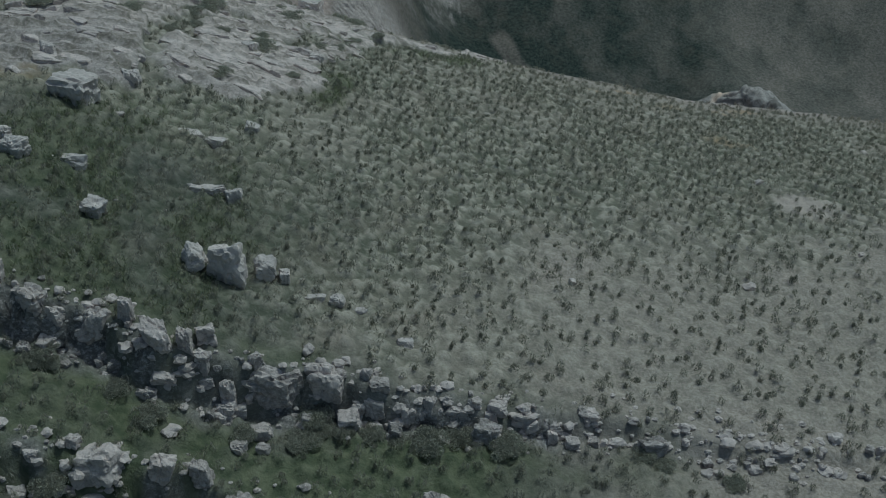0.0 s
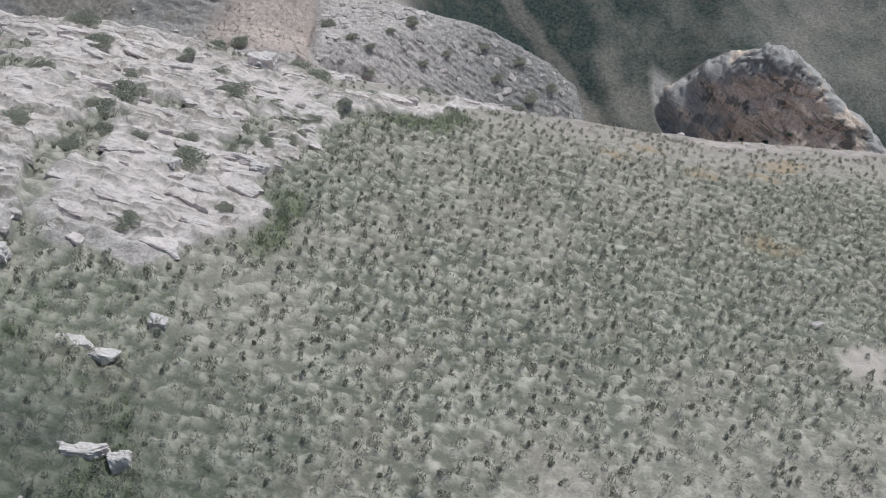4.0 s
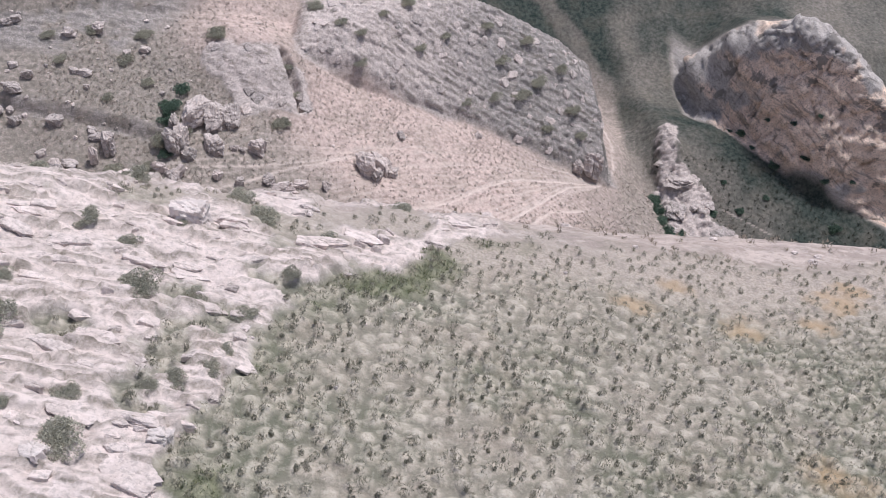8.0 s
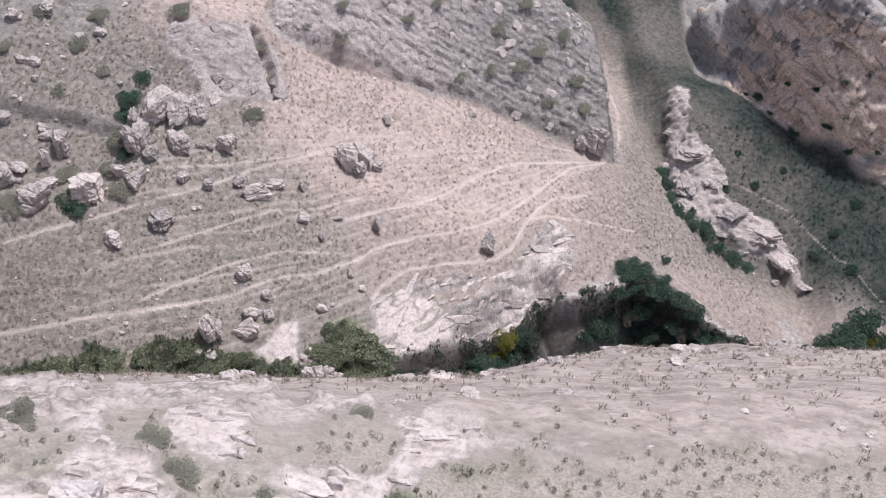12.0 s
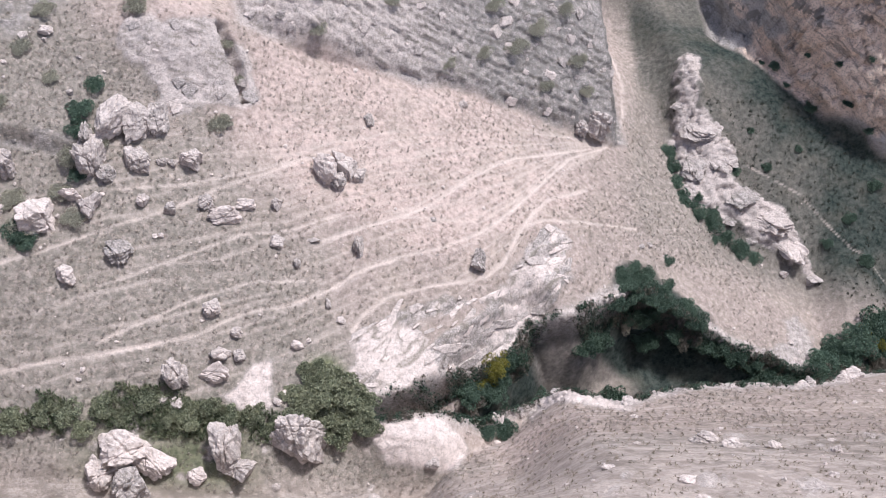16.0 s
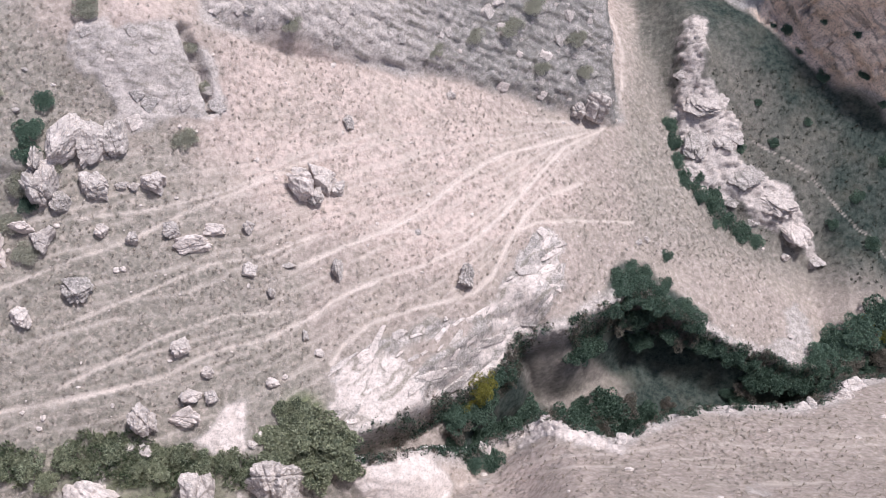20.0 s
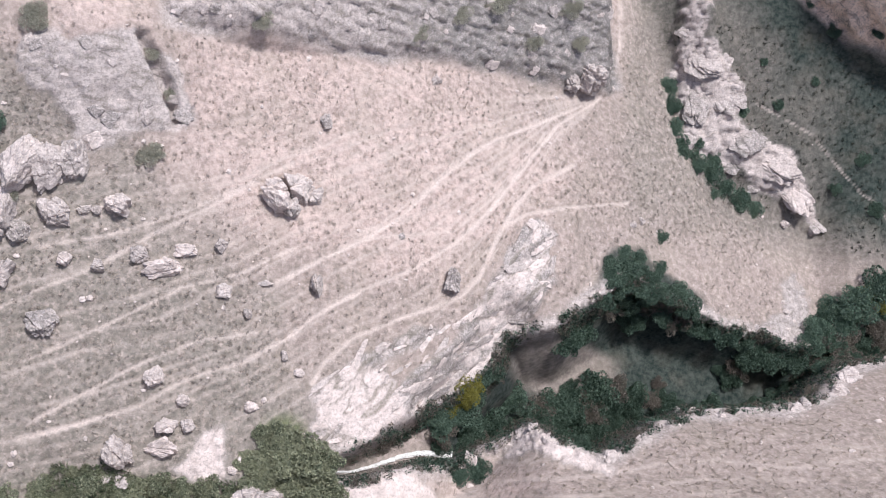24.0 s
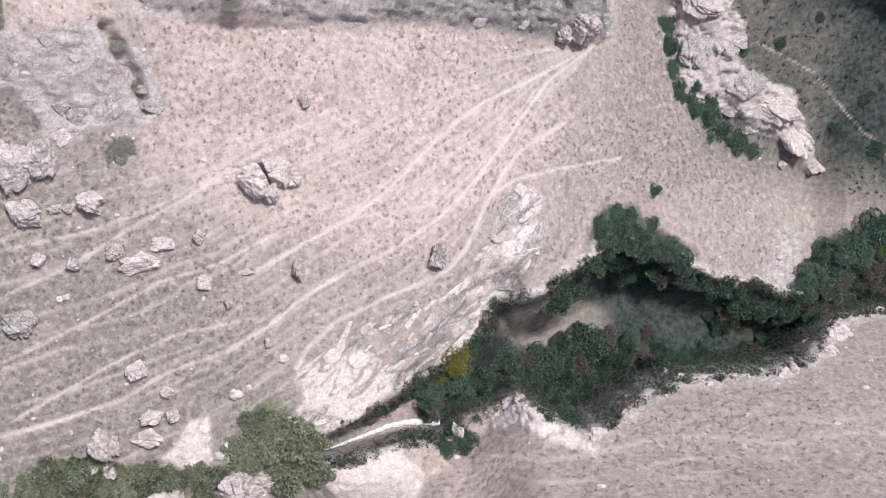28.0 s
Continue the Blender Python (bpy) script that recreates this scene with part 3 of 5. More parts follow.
    lush = np.maximum(lush, 0.6 * ramp(-3, -9, x + 2 * wob) * ramp(38, 32, y + 2 * wob) * ramp(-0.7, 0.1, fbm(x, y, 3, 3, 0)))
    lush = np.maximum(lush, 0.8 * ramp(10, -1, x + 2 * wob) * ramp(24, 22.5, y + wob) * ramp(-0.5, 0.1, fbm(x, y, 2, 3, 1)))
    lush = np.maximum(lush, ramp(2.2, 0.8, np.hypot(x + 6.2, (y - 94.8) * 1.2)) * ramp(92.6, 94, y))
    lush = np.maximum(lush, 0.8 * ramp(-26, -18, x) * ramp(-9, -14, x) * ramp(85, 87, y) * ramp(92.5, 90.5, y))
    # dark grass plus painted shade: inside the gorge, and towards the cliff foot
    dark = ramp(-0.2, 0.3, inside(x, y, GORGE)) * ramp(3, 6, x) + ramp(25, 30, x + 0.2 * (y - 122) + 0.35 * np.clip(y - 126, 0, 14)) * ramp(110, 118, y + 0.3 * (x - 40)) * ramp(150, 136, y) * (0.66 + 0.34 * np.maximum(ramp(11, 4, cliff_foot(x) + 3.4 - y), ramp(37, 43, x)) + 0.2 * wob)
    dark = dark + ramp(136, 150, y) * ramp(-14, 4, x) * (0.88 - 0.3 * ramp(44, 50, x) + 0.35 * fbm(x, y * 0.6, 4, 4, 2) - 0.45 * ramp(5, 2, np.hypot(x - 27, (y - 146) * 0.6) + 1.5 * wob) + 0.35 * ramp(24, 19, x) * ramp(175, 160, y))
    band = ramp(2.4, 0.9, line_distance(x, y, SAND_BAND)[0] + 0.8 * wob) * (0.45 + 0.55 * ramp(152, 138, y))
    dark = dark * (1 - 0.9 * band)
    bare = hilltop * (0.35 * ramp(0.0, 0.4, fbm(x, y, 4.5, 4, 0)) + 0.75 * ramp(36, 26, y - 0.35 * x + 3 * wob) * ramp(-3, 5, x + 2 * wob))
    bare = np.maximum(bare, hilltop * 0.95 * ramp(53, 59.5, y + wob))
    bare = np.maximum(bare, ramp(1.2, 0.5, np.hypot((x - 14.8) * 0.8, y - 38.9) + 0.4 * fine))
    straw = 0 * x
    for px, py, r in ((12.7, 54.9, 0.9), (17.1, 57.9, 1.1), (8.7, 55.8, 0.8), (13.5, 46.9, 1.0), (18.3, 59.4, 0.9), (15.8, 56, 0.8), (10.6, 57.6, 0.7), (-14.8, 35.6, 1.3)):
        straw = np.maximum(straw, ramp(1.3, 0.2, np.hypot(x - px, y - py) / r + 0.8 * fine) * 0.8)
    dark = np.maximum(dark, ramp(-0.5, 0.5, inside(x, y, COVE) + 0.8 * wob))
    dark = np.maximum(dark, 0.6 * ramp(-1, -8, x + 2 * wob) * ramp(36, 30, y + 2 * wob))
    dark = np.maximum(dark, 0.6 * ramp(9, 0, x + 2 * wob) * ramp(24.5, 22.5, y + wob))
    green = ramp(3, -10, x + 0.9 * (y - 98) + 5 * wob) * valley_floor
    green = np.maximum(green, 1.0 * ramp(-17, -24, x + 2 * wob) * ramp(98, 104, y) * ramp(116, 113, y - 0.5 * np.clip(x + 26, 0, 20)))
    green = np.maximum(green, 0.7 * ramp(18.5, 21.5, x + wob) * ramp(110, 116, y))
    trail = np.maximum(trail, 0.45 * ramp(1.7, 0.6, np.hypot((x - 15.2) * 0.8, y - 38.6) + 0.6 * fine + 0.5 * wob))
    rust = cliff * ramp(4.2, 2.2, y - face + wob) * ramp(34.0, 37, x + wob)
    fresh = np.maximum(ramp(90, 74, y + 3 * wob), 0.85 * ramp(-3, 0, x) * ramp(15, 10, x) * ramp(94, 91, y)) + ramp(1.3, 0.7, np.hypot((x + 1) / 15, (y - 115) / 8.5) + 0.2 * wob) * (1 - green)
    fresh = np.maximum(fresh, band + ramp(-13, -15, x) * ramp(116, 119, y) * ramp(-25, -21, x - 0.6 * (y - 124)))
    dark = dark * (1 - 0.7 * ramp(1.2, 0.7, np.hypot((x - 15.2) / 5, (y - 101.2) / 2.3)))
    return dict(rust=rust, fresh=fresh, green=green, bare=bare, straw=straw, rock=rock, pale=pale, trail=trail * (1 - rock), lush=lush * (1 - rock), dark=np.clip(dark, 0, 1) * (1 - cliff), top=hilltop, floor=valley_floor, slab=slab, cliff=cliff)


def ledges(x, y):
    """Height that the two rock ledges take away on the camera's side."""
    wob = fbm(x, y, 1.6, 3, 1)
    one = np.interp(x, [-30, -12, -8, -5, -1, 3, 8, 14], [0.6, 1.1, 1.2, 1.5, 1.0, 0.5, 0.4, 0.1]) * ramp(0.1, -0.55, y - np.interp(x, *zip(*LEDGE)) + 0.35 * wob)
    two = np.interp(x, [-30, -8, -3, 3, 8], [0.8, 1.0, 0.9, 0.3, 0]) * ramp(0.1, -0.6, y - np.interp(x, *zip(*LEDGE_LOW)) + 0.4 * wob)
    return (one + two) * ramp(-24, -14, x + 3 * wob)


def beds_of(x, y, deep, wide, k):
    """Broken rock beds: each rises in a step towards the north and dips away behind it. Gives the height and where the steps are."""
    b = (y + 0.55 * fbm(x, y, 2.6, 3, k) + 0.2 * fbm(x, y, 0.8, 2, (k + 1) % 4)) / deep
    i = np.floor(b).astype(int)
    f = b - i
    j = np.floor(x / wide + 9.7 * _tab[k][i & 255, 5] + 0.3 * fbm(x, y, 1.1, 2, (k + 2) % 4)).astype(int)
    lift, tilt = _tab[(k + 1) % 4][i & 255, j & 255], _tab[(k + 2) % 4][i & 255, j & 255]
    return (0.08 + 0.6 * lift ** 1.6) * (1 - f) ** 1.2 + 0.2 * (tilt - 0.5), ramp(0.18, 0.08, np.minimum(f, 1.06 - f)) * ramp(0.12, 0.5, lift)


def surface(x, y):
    """The ground as it is walked on: place of each plan point, and its zones."""
    z = base_height(x, y) - ledges(x, y)
    q = zones(x, y)
    gy, gx = np.gradient(z, y[:, 0], x[0, :])
    up = 1 / np.sqrt(1 + gx * gx + gy * gy)
    # broken rock: flat beds with cracks, at three sizes; on faces they follow the height
    v = y + np.where((y > 62) & (y < 99), -0.9, 0.9) * z * ramp(0.25, 0.8, np.hypot(gx, gy)) + 0.5 * fbm(x, y, 2.2, 3, 0)
    w = x + 0.6 * fbm(x, y, 2.4, 3, 1) + 3.0 * fbm(x, y, 8, 2, 2) * ramp(95, 108, y)
    v = v + 3.0 * fbm(x, y, 8, 2, 3) * ramp(95, 108, y)
    far = ramp(108, 122, y)
    v = v * (1 - 0.35 * far)
    f1, f2, who = cells(w / 2.1 * (1 + 0.3 * far), v / 0.85, 0)
    big = (who - 0.5) * 0.34 - 0.22 * ramp(0.10, 0.02, f2 - f1)
    f1, f2, who = cells((w + 0.3 * v) / 0.8, v / 0.42, 1)
    small = (who - 0.5) * 0.17 - 0.12 * ramp(0.16, 0.03, f2 - f1)
    f1, f2, who = cells((w - 0.5 * v) / 5.2, v / 3.4, 2)
    huge = (who - 0.5) * 0.8 - 0.8 * ramp(0.05, 0.005, f2 - f1)
    dome = ramp(-0.5, 0.5, inside(x, y, DOME))
    calm_slab = 1 - 0.25 * q["slab"]
    rocky = big + small * (1 + 0.5 * far) + huge * (0.14 + 0.1 * q["slab"] + 0.5 * q["cliff"]) + 0.1 * fbm(x, v, 0.7, 4, 2) + 0.8 * q["cliff"] * fbm((0.8 * x - 0.6 * z) * 0.4, 0.8 * z + 0.6 * x, 2.4, 4, 3)
    f1, f2, who = cells((0.8 * x - 0.6 * z) / 3.6 + 0.3 * fbm(x, z, 4, 2, 0), (0.8 * z + 0.6 * x) / 1.7, 1)
    rocky = rocky + q["cliff"] * ((who - 0.5) * 0.7 - 0.3 * ramp(0.1, 0.02, f2 - f1))
    rocky = rocky - q["cliff"] * (0.7 * small + 0.6 * big)
    rocky = rocky * calm_slab
    # the outcrop: thin tilted plates with open joints between the beds
    bed_big, step_big = beds_of(x, y, 0.68, 1.4, 3)
    bed_small, step_small = beds_of(x + 31, y, 0.37, 0.7, 1)
    plates = 0.42 * bed_big + 0.24 * bed_small + 0.35 * fbm(x * 0.5, y, 3.0, 3, 0) + 0.12 * fbm(x, y, 0.6, 3, 2)
    out = ramp(-0.5, 0.5, inside(x, y, OUTCROP))
    q["gap"] = np.maximum(step_big, 0.8 * step_small) * out * q["rock"]
    q["gap"] = np.maximum(q["gap"], np.maximum(0.8 * step_small, step_big) * (0.8 * dome + 0.7 * q["slab"]) * ramp(-0.2, 0.2, fbm(x, y, 1.5, 3, 0)))
    rocky = rocky + dome * (0.14 * bed_big + 0.26 * bed_small + 0.16 * fbm(x + 0.6 * y, y - 0.3 * x, 0.9, 4, 1) - 0.1 - rocky)
    rocky = rocky + q["slab"] * (0.36 * bed_big + 0.34 * bed_small - 0.6 * rocky - 0.18)
    rocky = rocky + (plates - rocky) * out
    rocky = rocky - 1.1 * ramp(0.5, 0.2, line_distance(x, y, [(-15.2, 121), (-14.2, 118.4), (-13.4, 116.2), (-13.0, 114.9)])[0] + 0.2 * fbm(x, y, 1.0, 2, 0))
    along, across = 0.75 * x + 0.66 * y, 0.75 * y - 0.66 * x + 0.5 * fbm(x, y, 2.5, 3, 0)
    f1, f2, who = cells(along / 3.2, across / 0.75, 3)
    crack = 0.9 * ramp(0.14, 0.03, f2 - f1) * ramp(-0.2, 0.2, fbm(x, y, 2, 3, 0)) * ramp(-1, 0.3, inside(x, y, WHITE_LIP))
    worn = 0.35 * fbm(along * 0.22, across, 1.1, 4, 1) - 0.6 * np.abs(fbm(along * 0.2, across, 1.3, 3, 3)) - 0.16 * ramp(0.07, 0.01, f2 - f1) + 0.15 * (who - 0.5) + 0.1
    rocky = rocky + (worn - rocky) * ramp(-1, 0.3, inside(x, y, WHITE_LIP))
    for outline in (WHITE_PATCH, NEAR_WHITE, PALE_SLAB):
        rocky = rocky * (1 - 0.7 * ramp(-0.3, 0.5, inside(x, y, outline)))
    grassy = 0.22 * fbm(x, y, 5, 3, 2) + 0.10 * fbm(x, y, 0.9, 3, 0) - 0.10 * q["trail"]
    grassy = grassy + (1 - q["top"]) * (1 - q["floor"]) * 0.35 * fbm(x * 0.6, y, 1.6, 3, 1)
    m1, m2, who = cells(x / 0.48, y / 0.48, 3)
    grassy = grassy + q["top"] * (0.24 * np.clip(1 - m1 * m1 * 3.0, 0, 1) * (0.3 + 0.9 * who) - 0.06) * (1 - 0.5 * q["bare"])
    off = grassy + (rocky + 0.12 - grassy) * q["rock"]
    fold = ramp(0.07, 0.01, np.abs(fbm(along * 0.2, across, 1.3, 3, 3))) * ramp(-1, 0.3, inside(x, y, WHITE_LIP))
    q["gap"] = np.maximum.reduce([q["gap"], 0.7 * crack, fold])
    q["lichen"] = q["slab"] * ramp(-7, 8, x + 4 * fbm(x, y, 6, 3, 1)) + 0.6 * ramp(-24, -30, x) * ramp(110, 116, y) + 0.35 * dome
    q["clump"] = np.clip(1 - m1 * m1 * 3.2, 0, 1) * q["top"]
    calm = ramp(240, 180, y) * ramp(-120, -70, x) * ramp(120, 70, x)
    off = off * calm * (1 - 0.8 * ramp(0.45, 0.2, up) * ramp(-1, 0, inside(x, y, GORGE)))
    return x - gx * up * off * q["rock"], y - gy * up * off * q["rock"], z + off * (1 - q["rock"] + up * q["rock"]), q



def spaced(*runs):
    """Grid lines: each run is (from, to, step)."""
    return np.unique(np.concatenate([np.arange(a, b, s) for a, b, s in runs]).round(4))


GX = spaced((-2400, -400, 250), (-400, -100, 40), (-100, -44, 4), (-44, -24, 0.4), (-24, -14, 0.17), (-14, 20, 0.125), (20, 48, 0.24), (48, 70, 0.6), (70, 110, 4), (110, 400, 40), (400, 2401, 250))
GY = spaced((-2400, -200, 200), (-200, 0, 25), (0, 14, 2), (14, 62, 0.125), (62, 90, 0.17), (90, 124, 0.19), (124, 141, 0.15), (142, 190, 0.8), (190, 300, 8), (300, 600, 40), (600, 2801, 220))
gx_grid, gy_grid = np.meshgrid(GX, GY)
sx, sy, sz, zone = surface(gx_grid, gy_grid)


def sheet(name, xs, ys, zs, fields, material):
    rows, cols = xs.shape
    index = np.arange(rows * cols, dtype=np.int32).reshape(rows, cols)
    quads = np.stack([index[:-1, :-1], index[:-1, 1:], index[1:, 1:], index[1:, :-1]], -1).reshape(-1, 4)
    me = bpy.data.meshes.new(name)
    me.vertices.add(rows * cols)
    me.vertices.foreach_set("co", np.stack([xs, ys, zs], -1).astype(np.float32).ravel())
    me.loops.add(quads.size)
    me.loops.foreach_set("vertex_index", quads.ravel())
    me.polygons.add(len(quads))
    me.polygons.foreach_set("loop_start", np.arange(0, quads.size, 4, dtype=np.int32))
    me.polygons.foreach_set("use_smooth", np.ones(len(quads), bool))
    for key, value in fields.items():
        me.attributes.new(key, "FLOAT", "POINT").data.foreach_set("value", value.astype(np.float32).ravel())
    me.update()
    me.validate()
    me.materials.append(material)
    return new(name, me)


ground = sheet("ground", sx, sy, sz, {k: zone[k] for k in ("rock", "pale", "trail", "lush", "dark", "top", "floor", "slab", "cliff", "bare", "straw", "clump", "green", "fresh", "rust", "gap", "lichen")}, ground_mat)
tagged(ground, "rocky grass hill, steep slope, sandy valley with trails and gorge", "ground", kind="structure")


def ground_z(x, y):
    """Height of the ground at places of the plan."""
    x, y = np.atleast_1d(np.asarray(x, float)), np.atleast_1d(np.asarray(y, float))
    i, j = np.clip(np.searchsorted(GX, x) - 1, 0, len(GX) - 2), np.clip(np.searchsorted(GY, y) - 1, 0, len(GY) - 2)
    u, v = (x - GX[i]) / (GX[i + 1] - GX[i]), (y - GY[j]) / (GY[j + 1] - GY[j])
    return (sz[j, i] * (1 - u) + sz[j, i + 1] * u) * (1 - v) + (sz[j + 1, i] * (1 - u) + sz[j + 1, i + 1] * u) * v


# ---------------------------------------------------------------- builders
rng = np.random.RandomState(11)


def mesh_of(name, verts, faces, material, smooth=False):
    me = bpy.data.meshes.new(name)
    me.from_pydata(np.asarray(verts).tolist(), [], np.asarray(faces).tolist())
    if smooth:
        me.polygons.foreach_set("use_smooth", np.ones(len(me.polygons), bool))
    me.materials.append(material)
    me.update()
    return me


def part(name, me, parent, label=""):
    ob = new(name, me)
    ob.parent = parent
    return tagged(ob, label)


def ball(level):
    bm = bmesh.new()
    bmesh.ops.create_icosphere(bm, subdivisions=level, radius=1.0)
    v = np.array([p.co[:] for p in bm.verts])
    f = np.array([[p.index for p in q.verts] for q in bm.faces])
    bm.free()
    return v, f


BALL_V, BALL_F = ball(5)
SMALL_V, SMALL_F = ball(4)


def rough3(p, size, k):
    """Noise on points in space."""
    a = fbm(p[:, 0] + 0.6 * p[:, 2] + 31 * k, p[:, 1] - 0.7 * p[:, 2], size, 4, k % 4)
    b = fbm(p[:, 1] + 0.5 * p[:, 0], p[:, 2] * 1.2 + 13 * k, size, 4, (k + 1) % 4)
    return 0.5 * (a + b)


def stone_mesh(seed, size, material, boxy=0.3, fine=False, joints=1.0):
    """A broken limestone boulder: a ball cut by flat faces, weathered and cracked."""
    r = np.random.RandomState(seed)
    v, f = (BALL_V, BALL_F) if fine else (SMALL_V, SMALL_F)
    p = v.copy()
    turn = r.uniform(0, 1.57) if boxy < 0.65 else r.uniform(-0.35, 0.35)
    c, s = math.cos(turn), math.sin(turn)
    box = np.array([[c, s, 0], [-s, c, 0], [-c, -s, 0], [s, -c, 0], [0.1, 0.1, 1], [0, 0, -1]]) + r.normal(size=(6, 3)) * (0.42 - 0.28 * boxy)
    ways = np.concatenate([box, r.normal(size=(14, 3)) * (1, 1, 0.9)])
    ways /= np.linalg.norm(ways, axis=1, keepdims=True)
    depth = np.concatenate([r.uniform(0.62, 0.86, 6), r.uniform(0.68 + 0.14 * boxy, 1.0, 14) + 0.12 * (boxy > 0.65)])
    # broken faces that meet at sharp edges
    p = v * (depth / np.maximum(v @ ways.T, 0.05)).min(1)[:, None]
    p /= np.abs(p).max(0)
    # joints: one side stands back a little, with an open crack between
    for k in range(7):
        n = r.normal(size=3) * ((1, 1, 0.3) if k < 4 else (0.25, 0.25, 1))
        n /= np.linalg.norm(n)
        gap = p @ n - r.uniform(-0.55, 0.55) + 0.1 * rough3(p, 0.7, 3)
        p = p * (1 - joints * (r.uniform(0.0, 0.13) * ramp(-0.03, 0.03, gap) + r.uniform(0.06, 0.16) * ramp(0.075, 0.0, np.abs(gap))))[:, None]
    wear = 1.0 if boxy < 0.65 else 0.55
    p = p * (1 + 0.2 * wear * rough3(p, 0.9, seed % 7)[:, None] - 0.34 * wear * np.abs(rough3(p, 0.42, seed % 5))[:, None] + 0.13 * rough3(p, 0.15, seed % 3)[:, None])
    p = p / np.abs(p).max(0) * np.array(size)
    return mesh_of("boulder", p, f, material)


def put_stone(x, y, size, pale=False, sink=0.3, seed=0, boxy=0.3, name="boulder", label="", group="", lean=(0, 0, 0), fine=False, joints=1.0):
    ob = new(name, stone_mesh(seed, size, pale_stone if pale else grey_stone, boxy, fine, joints))
    low = float(ground_z([x, x + size[0] * 0.6, x - size[0] * 0.6, x], [y, y, y, y - size[1] * 0.6]).min())
    ob.matrix_world = pose(x, y, low + size[2] * (1 - 2 * sink), *lean)
    text = label or ("pale limestone boulder half sunk in the turf" if pale else "grey lichened limestone boulder half sunk in the turf")
    return tagged(ob, text, "boulder", group)


def blades(cx, cy, radius, height, count, width, seed, droop=0.5, upright=0.2):
    """Grass clumps as many narrow blades, as arrays of corner points and faces."""
    r = np.random.RandomState(seed)
    n = len(cx)
    cz = ground_z(cx, cy) - 0.02
    ang = r.uniform(0, 2 * np.pi, (n, count))
    reach = (upright + (1 - upright) * np.sqrt(r.rand(n, count))) * radius[:, None]
    rise = height[:, None] * (1 - droop * (reach / radius[:, None]) ** 2) * r.uniform(0.6, 1.1, (n, count))
    bx, by = 0.25 * reach * np.cos(ang), 0.25 * reach * np.sin(ang)
    wx, wy = -np.sin(ang) * width, np.cos(ang) * width
    tip = np.stack([cx[:, None] + reach * np.cos(ang), cy[:, None] + reach * np.sin(ang), cz[:, None] + rise], -1)
    mid = np.stack([cx[:, None] + bx * 2.2, cy[:, None] + by * 2.2, cz[:, None] + 0.72 * rise], -1)
    side = np.stack([wx, wy, 0 * wx], -1)
    base = np.stack([cx[:, None] + bx, cy[:, None] + by, cz[:, None] + 0 * bx], -1)
    pts = np.stack([base - side * 0.7, base + side * 0.7, mid + side, mid - side, tip], 2).reshape(-1, 3)
    k = np.arange(n * count) * 5
    quads = np.stack([k, k + 1, k + 2, k + 3], 1)
    tris = np.stack([k + 3, k + 2, k + 4], 1)
    return pts, quads.tolist() + tris.tolist()


def grass(name, spots, radius, height, count, width, seed, material, label, droop=0.5, upright=0.2):
    pts, faces = blades(spots[:, 0], spots[:, 1], radius, height, count, width, seed, droop, upright)
    me = bpy.data.meshes.new(name)
    me.from_pydata(pts.tolist(), [], faces)
    me.materials.append(material)
    ob = new(name, me)
    return tagged(ob, label, "grass", kind="stuff")


def cushions_of(name, spots, radius, height, count, blade, width, seed, material, label):
    """Low rounded grass clumps: short blades that lie over one another on a small dome."""
    r = np.random.RandomState(seed)
    n = len(spots)
    ang, up = r.uniform(0, 2 * np.pi, (n, count)), r.uniform(0.05, 1.0, (n, count))
    flat = np.sqrt(1 - up * up)
    d = np.stack([np.cos(ang) * flat, np.sin(ang) * flat, up], -1)
    side = np.stack([-np.sin(ang), np.cos(ang), 0 * ang], -1)
    rise = np.stack([-np.cos(ang) * up, -np.sin(ang) * up, flat], -1)
    size = np.stack([radius, radius, height], -1)[:, None, :]
    mid = np.concatenate([spots, ground_z(spots[:, 0], spots[:, 1])[:, None]], 1)[:, None, :] + d * size * r.uniform(0.75, 1.05, (n, count, 1))
    way = rise * r.uniform(0.3, 1.0, (n, count, 1)) + d * r.uniform(0.25, 0.8, (n, count, 1)) + side * r.normal(size=(n, count, 1)) * 0.45
    way = way / np.linalg.norm(way, axis=-1, keepdims=True) * (blade * r.uniform(0.6, 1.3, (n, count)))[..., None]
    pts = np.stack([mid - way * 0.5 - side * width, mid - way * 0.5 + side * width, mid + way * 0.6 + side * width * 0.15], 2).reshape(-1, 3)
    ob = new(name, mesh_of(name, pts, np.arange(len(pts)).reshape(-1, 3), material))
    return tagged(ob, label, "grass", kind="stuff")


def scatter(x0, x1, y0, y1, step, seed):
    r = np.random.RandomState(seed)
    gx, gy = np.meshgrid(np.arange(x0, x1, step), np.arange(y0, y1, step))
    return np.stack([gx.ravel(), gy.ravel()], 1) + r.uniform(-0.5, 0.5, (gx.size, 2)) * step, r


